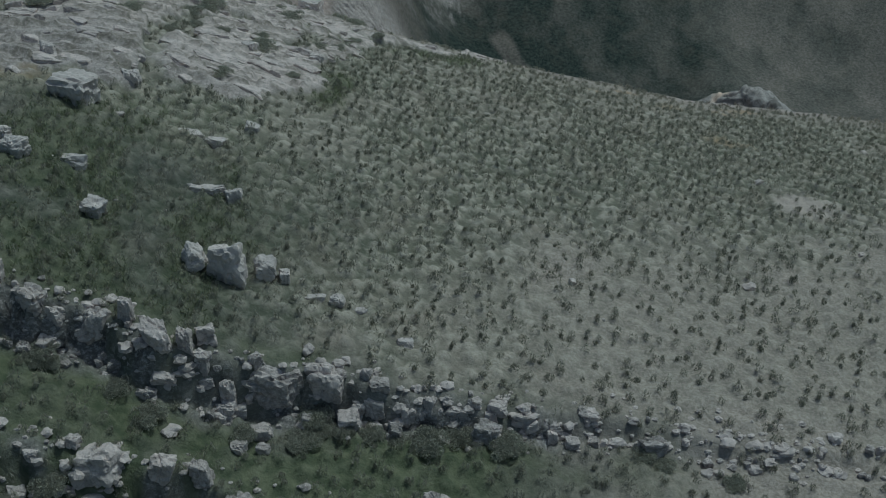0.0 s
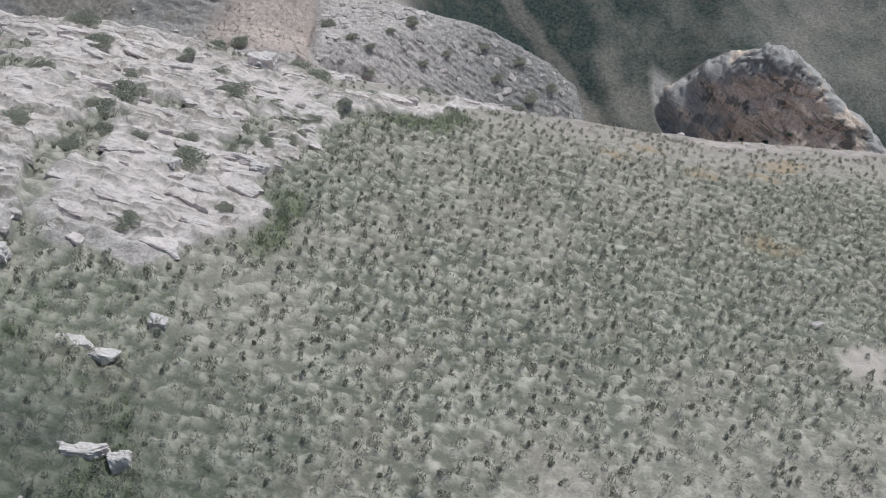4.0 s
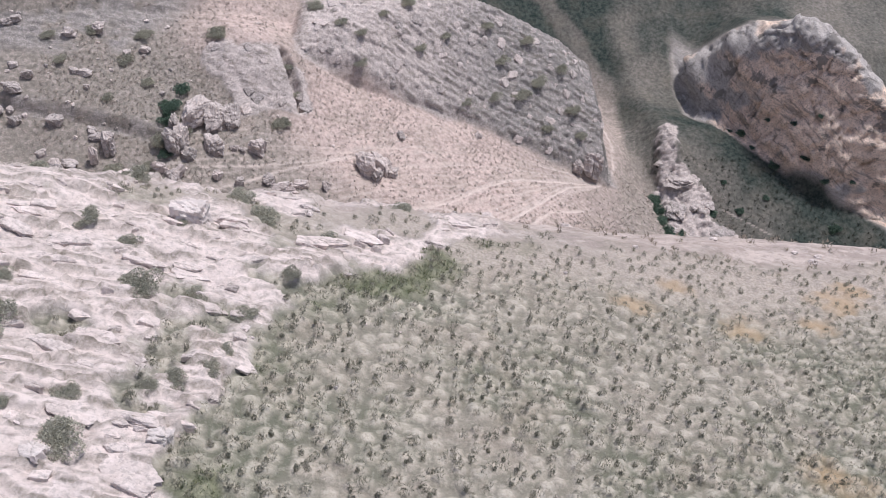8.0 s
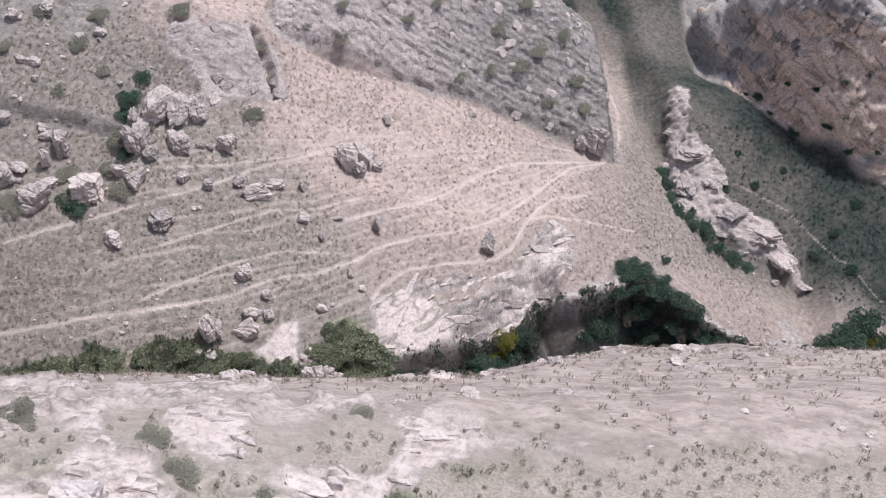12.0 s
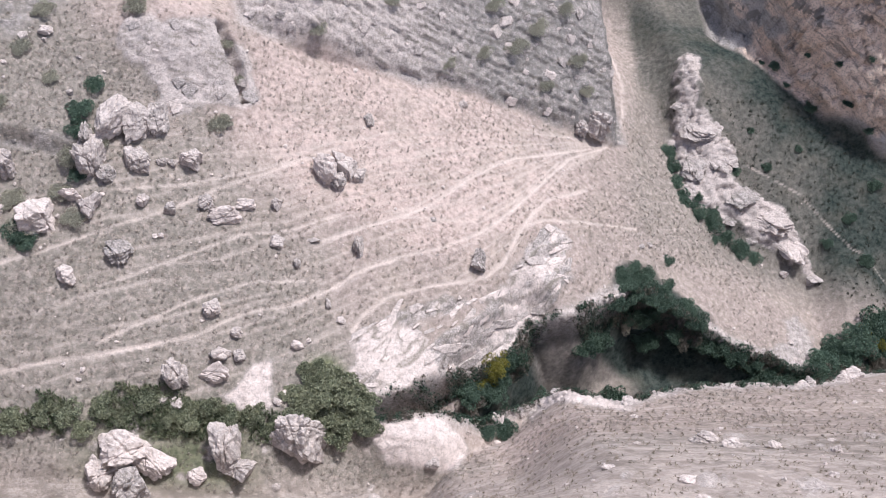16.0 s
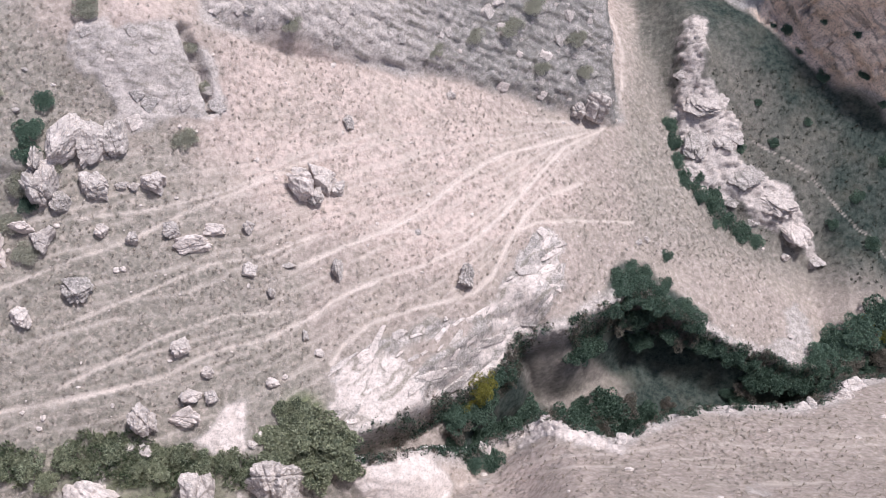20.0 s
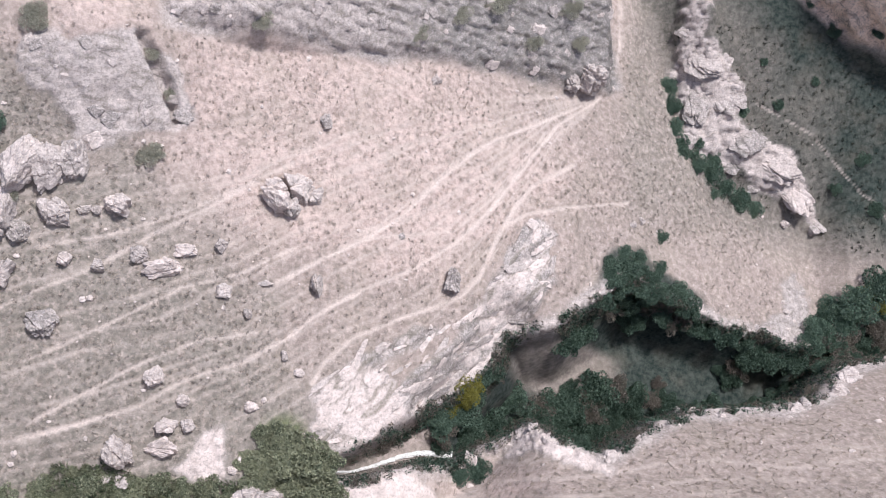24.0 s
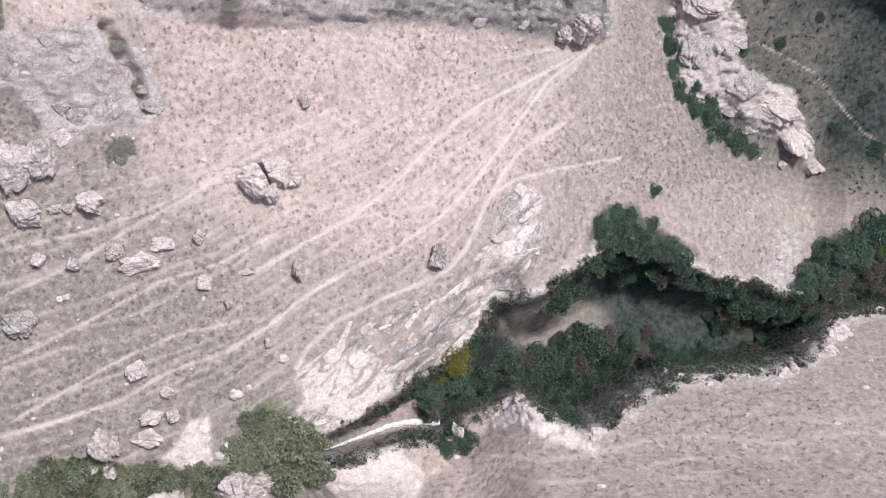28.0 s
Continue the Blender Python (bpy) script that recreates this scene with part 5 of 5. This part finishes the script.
for i, (x, y, s) in enumerate([(-14.8, 112.3, 0.9), (-14.3, 118.6, 0.6), (-13.5, 116.4, 0.45), (-7.6, 121.9, 0.8), (-7.6, 124.4, 0.8), (-1.9, 126.5, 0.8), (-3.1, 130.4, 0.9), (5.3, 132.2, 0.9), (8.9, 127.5, 1.3), (9.7, 133.0, 0.9), (13.6, 131.8, 0.9), (-12.4, 127.4, 0.9),
                               (11.8, 125.5, 0.8), (6.0, 126.0, 0.9), (3.0, 124.0, 0.7), (14.8, 128.2, 1.0), (0.8, 129.0, 0.8), (-5.5, 127.5, 0.7), (7.0, 129.8, 1.0), (11.0, 129.5, 1.1), (15.8, 126.3, 0.8), (-9.5, 124.8, 0.7),
                               (-30.0, 111.0, 0.6), (-26.8, 113.5, 0.7), (-29.0, 115.4, 0.8), (-34.5, 114.0, 0.7), (-27.6, 118.5, 0.9), (-32.0, 118.0, 0.9), (-36.0, 116.5, 0.8), (23.2, 111.9, 0.8), (25.0, 124.2, 0.7), (40.0, 131.5, 1.4), (43.0, 130.4, 1.2), (37.6, 133.6, 0.8), (41.6, 132.6, 0.9), (39.0, 134.6, 0.7), (44.2, 131.8, 0.8), (46.8, 129.6, 0.9), (48.6, 128.4, 0.8), (35.2, 136.0, 0.7), (36.5, 135.5, 1.2), (45.5, 128.6, 1.3),
                               (24.8, 126.5, 0.9), (35.0, 125.0, 0.7), (43.5, 121.0, 1.0), (41.0, 118.5, 0.8), (44.8, 116.5, 1.0), (38.5, 127.3, 0.9), (46.5, 124.5, 1.0), (33.5, 128.5, 0.8)]):
    tagged(plant((thickets if x > 22 else cushions)[i % 3], x, y, s * ((0.5 if y > 127 else 0.8) if x > 22 else 1), rng.uniform(0.6, 0.9)), "dark wiry shrub on the rocky hillside", group="shrubs of the far hillside")

bank = [bush_model("bush", 46 + i, 4600, 0.085, bank_leaf, "dense green bush on the stream bank", 0.9, 12, 0.1) for i in range(2)]
golden = [bush_model("bush", 50 + i, 3200, 0.06, yellow_leaf, "yellowing bush on the gorge rim", 0.9, 11) for i in range(2)]
spots, r = scatter(4.0, 52, 92, 112, 1.05, 21)
deep = inside(spots[:, 0], spots[:, 1], GORGE)
count = 0
for (x, y), d in zip(spots, deep):
    bare_pool = ((x - 33) / 2.6) ** 2 + ((y - 99.8) / 1.5) ** 2 < 1 or ((x - 25) / 2.4) ** 2 + ((y - 103) / 1.4) ** 2 < 1
    bare_pool = bare_pool or ((x - 12) / 3.4) ** 2 + ((y - 99.6) / 2.0) ** 2 < 1 or r.rand() < 0.2
    grown = any(((x - cx) / rx) ** 2 + ((y - cy) / ry) ** 2 < 1 for cx, cy, rx, ry in ((17.5, 97.8, 5.6, 2.4), (23, 99.5, 2, 1.5), (7, 94.6, 3, 2.6), (31, 101.6, 1.6, 1.6), (42.4, 105.4, 5.4, 3), (20.5, 107.6, 3, 2.4), (25.5, 105.6, 4.5, 1.0)))
    if d > 0.4 and grown and not bare_pool:
        count += 1
        tagged(plant(thickets[(0, 1, 3, 2, 0, 3, 1, 2)[count % 8]], x, y, 0.5 + 0.9 * r.rand() ** 1.5, r.uniform(0.8, 1.6)), group="bushes in the gorge")
lip = np.array(GORGE[5:17])
r = np.random.RandomState(23)
for i in range(40):
    k = r.randint(len(lip) - 1)
    x, y = lip[k] + (lip[k + 1] - lip[k]) * r.rand() + (r.normal() * 0.2, r.uniform(0.15, 1.3))
    tagged(plant(thickets[(0, 1, 3, 2)[i % 4]], x, y, r.uniform(0.5, 1.0), r.uniform(0.9, 1.5)), "leafy bush at the foot of the gorge wall", group="bushes in the gorge")
for i in range(44):
    edge = lip if i < 30 else np.array(GORGE[18:32])
    k = r.randint(len(edge) - 1)
    x, y = edge[k] + (edge[k + 1] - edge[k]) * r.rand() + (r.normal() * 0.3, (-0.45 if i < 30 else 0.3) + 0.25 * r.normal())
    a = 0.2 + 0.45 * r.rand() ** 2
    put_stone(x, y, (a * 1.4, a, a * 0.7), r.rand() < 0.3, 0.3, 1300 + i, 0.5, "rock", "pale broken rock on the rim of the gorge", "rocks on the gorge rim", (0, 0, r.uniform(0, 180)))
for i, (x, y, s, h) in enumerate([(4.4, 96.0, 1.2, 1.0), (5.4, 96.8, 1.1, 1.0), (7.6, 99.2, 1.2, 1.0), (8.4, 99.8, 1.1, 0.9), (7.2, 98.0, 1.1, 1.2), (-5.3, 93.3, 1.8, 1.0), (-4.4, 91.9, 1.6, 1.0), (-3.4, 93.0, 1.1, 0.9), (7.4, 92.4, 1.0, 0.9), (6.0, 92.2, 0.9, 0.8), (-27.9, 102.8, 1.2, 0.9), (-28.8, 104.6, 1.0, 0.9), (-24.4, 103.4, 0.9, 0.8), (-24.8, 108.0, 1.2, 1.0), (-22.9, 109.6, 1.0, 0.9), (-25.6, 105.4, 0.9, 0.8), (-32.4, 101.4, 1.2, 0.8), (-14.4, 112.6, 0.7, 0.7), (-21.0, 119.5, 1.0, 0.8), (-6.4, 94.0, 1.4, 0.9), (-8.0, 91.6, 1.3, 0.8), (-5.0, 90.6, 1.3, 0.9), (8.5, 96.5, 1.6, 1.1), (7.0, 95.6, 1.5, 1.1),  (6.4, 97.0, 1.3, 0.8), (15.0, 103.0, 1.4, 0.9), (16.4, 104.2, 1.4, 0.9), (33.4, 102.6, 1.4, 1.0), (35.4, 102.4, 1.4, 1.0), (38.0, 105.0, 1.5, 1.0), (41.0, 106.4, 1.7, 1.0), (40.0, 107.4, 1.3, 0.9), (-7.2, 92.8, 1.5, 0.9), (-6.2, 91.6, 1.2, 0.9), (20.0, 108.6, 1.1, 0.8), (18.6, 107.6, 1.0, 0.7), (21.8, 108.3, 1.0, 0.8), (23.4, 107.0, 1.0, 0.8), (20.8, 109.8, 0.8, 0.7),
                                  (17.4, 106.0, 1.1, 0.8), (18.4, 108.9, 0.9, 0.7), (19.3, 107.2, 1.2, 0.8), (20.6, 107.4, 1.1, 0.8), (22.2, 107.2, 1.1, 0.8), (22.8, 109.0, 0.8, 0.6), (24.6, 107.4, 0.9, 0.7), (25.4, 106.2, 1.1, 0.9), (19.6, 109.9, 0.8, 0.6), (23.8, 105.8, 1.2, 0.9), (26.2, 105.2, 1.2, 1.0), (27.8, 104.9, 1.2, 1.1), (29.4, 104.4, 1.2, 1.1), (31.0, 104.0, 1.1, 1.0), (32.4, 103.6, 1.0, 1.0), (39.6, 105.6, 1.6, 1.0), (42.4, 107.6, 1.8, 0.9), (44.5, 109.4, 1.8, 0.9), (37.6, 104.0, 1.2, 1.0)]):
    tagged(plant(bank[i % 2] if x < 0 and x > -10 else (cushions if x < -12 else thickets)[i % 3], x, y, s, h), "dense green bush on the stream bank", group="bushes along the stream bank")
for i, (x, y, s) in enumerate([(5.7, 97.2, 1.3), (6.9, 98.6, 1.2), (4.9, 96.4, 0.9), (44.6, 108.0, 1.2), (43.2, 108.6, 0.9)]):
    tagged(plant(golden[i % 2], x, y, s, 0.95), group="yellowing bushes")
for i, (x, y, s) in enumerate([(-24.4, 111.4, 1.0), (-24.6, 109.8, 0.9), (-23.6, 113.4, 0.8), (-24.3, 106.6, 0.7), (-28.2, 102.0, 1.1), (-27.4, 101.4, 0.9)]):
    tagged(plant(thickets[i % 3], x, y, s, 0.75), "dark green bush between grey boulders", group="bushes beside the crag")
for i, (x, y, s) in enumerate([(25.4, 126.5, 0.7), (25.2, 124.6, 0.9), (25.4, 122.4, 0.9), (26.0, 120.6, 1.0), (27.2, 119.4, 1.1), (28.8, 118.8, 1.2), (30.2, 117.9, 1.0), (31.8, 116.8, 1.1), (33.2, 116.2, 0.8), (29.2, 120.2, 0.9), (27.6, 121.4, 0.6), (31.6, 124.4, 0.7), (29.0, 116.9, 0.6)]):
    tagged(plant(thickets[i % 3], x, y, s, 0.7), "dark green bush under the pale rock fin", group="bushes under the rock fin")
sedge = [bush_model("sedge_bush", 70 + i, 3600, 0.075, bank_leaf, "leafy green sedge bush on the brook's bank", 0.8, 10) for i in range(2)]
for i, (x, y, s) in enumerate([(-30, 88.9, 1.3), (-27.6, 89.4, 1.2), (-25.6, 90.2, 1.1), (-24, 90.4, 1.3), (-21.6, 90.9, 1.1), (-20.2, 90.4, 0.9), (-18.9, 91.5, 1.2), (-17.2, 90.4, 0.9), (-15.6, 90.6, 1.2), (-14.2, 91.4, 0.9),
                               (-13.0, 90.6, 1.1), (-11.2, 91.0, 1.0), (-10.0, 90.4, 0.9), (-22.8, 89.2, 0.9), (-8.6, 92.9, 0.9), (-32.5, 88.4, 1.3)]):
    tagged(plant(sedge[i % 2], x, y, s, rng.uniform(0.7, 1.0)), group="sedge bushes along the brook")
# first models stand in the thicket themselves
for i, model in enumerate(cushions + thickets + golden + sedge + bank):
    x, y, s = [(-14.6, 45.4, 0.7), (-14.0, 55.0, 0.8), (-16.5, 50.5, 0.9), (10.5, 98.2, 1.6), (14.5, 97.6, 1.8), (18.2, 99.4, 1.9), (40.6, 104.6, 1.6), (6.4, 98.2, 0.7), (4.9, 96.6, 0.7), (-16.4, 91.2, 0.9), (-35, 88.2, 1.2), (-7.2, 94.6, 1.0), (-3.0, 90.9, 1.0)][i]
    model.matrix_world = pose(x, y, float(ground_z(x, y)[0]) - 0.05 * s, 0, 0, 40 * i) @ Matrix.Diagonal((s, s, s, 1))

# ---------------------------------------------------------------- reeds along the brook, the brook itself
spots, r = scatter(-40, -8, 87.5, 94, 0.33, 31)
band = np.abs(spots[:, 1] - np.interp(spots[:, 0], [-40, -28, -22, -18.5, -15, -12, -9], [87.5, 89.4, 90.3, 91.1, 90.9, 90.4, 90.6]))
keep = band < 0.9 + 1.6 * fbm(spots[:, 0], spots[:, 1], 2.5, 3, 1)
spots = spots[keep]
grass("reeds", spots, r.uniform(0.3, 0.55, len(spots)), r.uniform(0.3, 1.0, len(spots)), 18, 0.03, 32, reed_leaf, "tall green reeds and sedge along the brook", 0.45, 0.1)


def ribbon(name, line, widths, material, lift, wave):
    """A strip of water that follows a line of plan points, arched across its width."""
    pts = [Vector(p) for p in line]
    verts, faces, n = [], [], 9
    steps = 48
    for i in range(steps + 1):
        f = i / steps * (len(pts) - 1)
        k = min(int(f), len(pts) - 2)
        u = f - k
        u = u * u * (3 - 2 * u) * 0.3 + u * 0.7
        at, way = pts[k].lerp(pts[k + 1], u), (pts[k + 1] - pts[k]).normalized()
        side = Vector((-way.y, way.x, 0)).normalized()
        half = float(np.interp(i / steps, np.linspace(0, 1, len(widths)), widths)) / 2
        for j in range(n):
            s = j / (n - 1) * 2 - 1
            q = at + side * s * half * (1 + 0.15 * math.sin(i * 1.7 + j))
            verts.append((q.x, q.y, q.z + lift * (1 - s * s) + wave * math.sin(i * 0.9 + j * 1.3)))
        if i:
            o = (i - 1) * n
            faces += [(o + j, o + j + 1, o + n + j + 1, o + n + j) for j in range(n - 1)]
    ob = new(name, mesh_of(name, verts, faces, material, True))
    return ob


bed = [(-3.2, 92.2), (-1.8, 92.35), (-0.5, 92.75), (0.8, 93.2), (1.8, 93.55), (3.1, 93.8), (4.5, 93.8), (5.6, 93.7)]
water = ribbon("water", [(x, y, float(ground_z([x, x + 0.2, x - 0.2], [y, y + 0.2, y - 0.2]).max()) + 0.06) for x, y in bed], [0.15, 0.2, 0.26, 0.32, 0.36, 0.4, 0.5, 0.6], foam_mat, 0.12, 0.03)
tagged(water, "white foaming brook that pours into the gorge", "water", kind="structure")

# ---------------------------------------------------------------- grass of the hill, the slope and the valley
ii, jj = np.meshgrid(np.arange(-45, 58), np.arange(29, 134))
ii, jj = ii.ravel(), jj.ravel()
spots = np.stack([ii + 0.1 + 0.8 * _tab[3][ii & 255, jj & 255], jj + 0.1 + 0.8 * _tab[0][ii & 255, jj & 255]], 1) * 0.48
r = np.random.RandomState(41)
q = zones(spots[:, 0], spots[:, 1])
keep = (q["rock"] < 0.3) & (q["top"] > 0.4) & (r.rand(len(spots)) > 0.04 + 0.5 * q["bare"])
spots, bare = spots[keep], q["bare"][keep]
cushions_of("bunch_grass", spots, (0.09 + 0.14 * r.rand(len(spots))) * (1 - 0.2 * bare), r.uniform(0.1, 0.25, len(spots)), 40, 0.13, 0.013, 42, tuft_mat, "dry grey-green bunch grass covering the hill")
# dark grass set south-west of each tuft, standing in for its shaded side
tuft_shade = spots + r.uniform(-0.1, 0.1, spots.shape) + (-0.05, -0.1)
tuft_shade = tuft_shade[(r.rand(len(tuft_shade)) > 0.85 * ramp(52, 58, tuft_shade[:, 1])) & (r.rand(len(tuft_shade)) > 0.75 * ramp(-1, -6, tuft_shade[:, 0]) * ramp(38, 33, tuft_shade[:, 1])) & (r.rand(len(tuft_shade)) < np.interp(tuft_shade[:, 1], [20, 50, 57], [0.7, 0.6, 0.3]) * np.interp(tuft_shade[:, 0], [2, 14], [1, 0.75]))]
cushions_of("dark_bunch_grass", tuft_shade, 0.07 + 0.16 * r.rand(len(tuft_shade)) ** 2, r.uniform(0.06, 0.2, len(tuft_shade)), 40, 0.1, 0.014, 142, dusk_mat, "dark bunch grass on the hill with tuft shade in its colour")
wet, r = scatter(-14, 4, 24, 62, 0.3, 43)
q = zones(wet[:, 0], wet[:, 1])
wet = wet[(q["lush"] > 0.3) & (q["rock"] < 0.3) & (r.rand(len(wet)) < 0.8)]
cushions_of("green_grass", wet, r.uniform(0.12, 0.22, len(wet)), r.uniform(0.1, 0.24, len(wet)), 18, 0.16, 0.018, 44, herb_mat, "fresh green grass beside the outcrop")
spots, r = scatter(-24, 44, 61, 99, 0.62, 45)
q = zones(spots[:, 0], spots[:, 1])
keep = (q["rock"] < 0.3) & (inside(spots[:, 0], spots[:, 1], GORGE) < -0.3) & (base_height(spots[:, 0], spots[:, 1]) > valley(spots[:, 0], spots[:, 1]) + 1.5) & (r.rand(len(spots)) < np.interp(spots[:, 1], [62, 78], [0.12, 0.6]))
spots = spots[keep]
cushions_of("straw_grass", spots, r.uniform(0.12, 0.34, len(spots)), r.uniform(0.06, 0.2, len(spots)), 14, 0.2, 0.035, 46, straw_mat, "pale dry grass on the steep slope")
spots, r = scatter(-36, 34, 86, 128, 0.36, 47)
q = zones(spots[:, 0], spots[:, 1])
keep = (q["rock"] < 0.2) & (q["trail"] < 0.25) & (inside(spots[:, 0], spots[:, 1], GORGE) < -0.3) & (r.rand(len(spots)) < 0.34 + 0.5 * fbm(spots[:, 0], spots[:, 1], 5, 3, 3) + 0.35 * q["green"])
spots = spots[keep]
cushions_of("valley_grass", spots, 0.1 + 0.3 * r.rand(len(spots)) ** 2, r.uniform(0.03, 0.1, len(spots)), 26, 0.2, 0.018, 48, dun_mat, "small dry grey-green grass clumps on the sandy valley floor")
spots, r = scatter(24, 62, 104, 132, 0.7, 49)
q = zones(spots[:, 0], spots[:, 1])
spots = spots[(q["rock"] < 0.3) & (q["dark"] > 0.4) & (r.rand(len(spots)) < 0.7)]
cushions_of("hillside_grass", spots, r.uniform(0.12, 0.4, len(spots)), r.uniform(0.1, 0.25, len(spots)), 10, 0.25, 0.05, 50, gloom_mat, "dark rough hillside grass with gully shade in its colour")

spots, r = scatter(-4, 54, 91, 112, 0.1, 51)
wall = inside(spots[:, 0], spots[:, 1], GORGE) + 0.5 * fbm(spots[:, 0], spots[:, 1], 3.0, 3, 2) * ramp(3, 9, spots[:, 0])
cover = np.where(wall > 0, 0.8, 0.25) * np.where(spots[:, 0] < 3, 0.4, 1) + 0.6 * fbm(spots[:, 0], spots[:, 1], 1.5, 2, 0)
clear = (line_distance(spots[:, 0], spots[:, 1], bed)[0] > 0.55) & (np.hypot((spots[:, 0] - 14.4) / 4.4, (spots[:, 1] - 101.6) / 1.8) > 1)
spots = spots[(wall > -0.4) & (wall < 0.9) & (r.rand(len(spots)) < cover) & clear]
green_side = r.rand(len(spots)) < 0.6 + 0.5 * fbm(spots[:, 0], spots[:, 1], 4, 2, 1)
for name, who, mat, text in (("creeping_plants", green_side, deep_leaf, "dense green creepers and ferns hanging on the gorge walls"), ("dry_creepers", ~green_side, dry_leaf, "withered brown creepers hanging on the gorge walls")):
    at = spots[who]
    cushions_of(name, at, r.uniform(0.15, 0.5, len(at)), r.uniform(0.2, 0.8, len(at)), 20, 0.2, 0.06, 52, mat, text)

# ---------------------------------------------------------------- loose stones
spots, r = scatter(-36, 40, 16, 124, 1.15, 61)
q = zones(spots[:, 0], spots[:, 1])
want = np.where(spots[:, 1] > 86, 0.14, np.where(spots[:, 1] > 61, 0.14, 0.03)) + 0.4 * (np.abs(q["rock"] - 0.4) < 0.3)
spots = spots[(r.rand(len(spots)) < want) & (inside(spots[:, 0], spots[:, 1], GORGE) < -0.4)]
# chips of rock under and on the two ledges
chips = []
for line, x0, x1, n in ((LEDGE, -13, 12, 420), (LEDGE_LOW, -12.5, 4, 240)):
    x = r.uniform(x0, x1, n)
    chips.append(np.stack([x, np.interp(x, *zip(*line)) + r.normal(size=n) * 0.45 - 0.15], 1))
spots = np.concatenate([spots] + chips)
sv, sf = ball(2)
all_v, all_f, k = [], [], 0
height = ground_z(spots[:, 0], spots[:, 1])
for (x, y), z in zip(spots, height):
    size = 0.05 + 0.16 * r.rand() ** 3
    p = sv * (1 + 0.25 * r.normal(size=(len(sv), 1)).clip(-1, 1)) * size * (r.uniform(0.8, 1.5), r.uniform(0.7, 1.2), r.uniform(0.5, 0.9))
    all_v.append(p + (x, y, z + size * 0.2))
    all_f.append(sf + k)
    k += len(sv)
pebbles = new("stones", mesh_of("stones", np.concatenate(all_v), np.concatenate(all_f), pale_stone))
tagged(pebbles, "loose pale limestone stones scattered over the ground", "stones", kind="stuff")
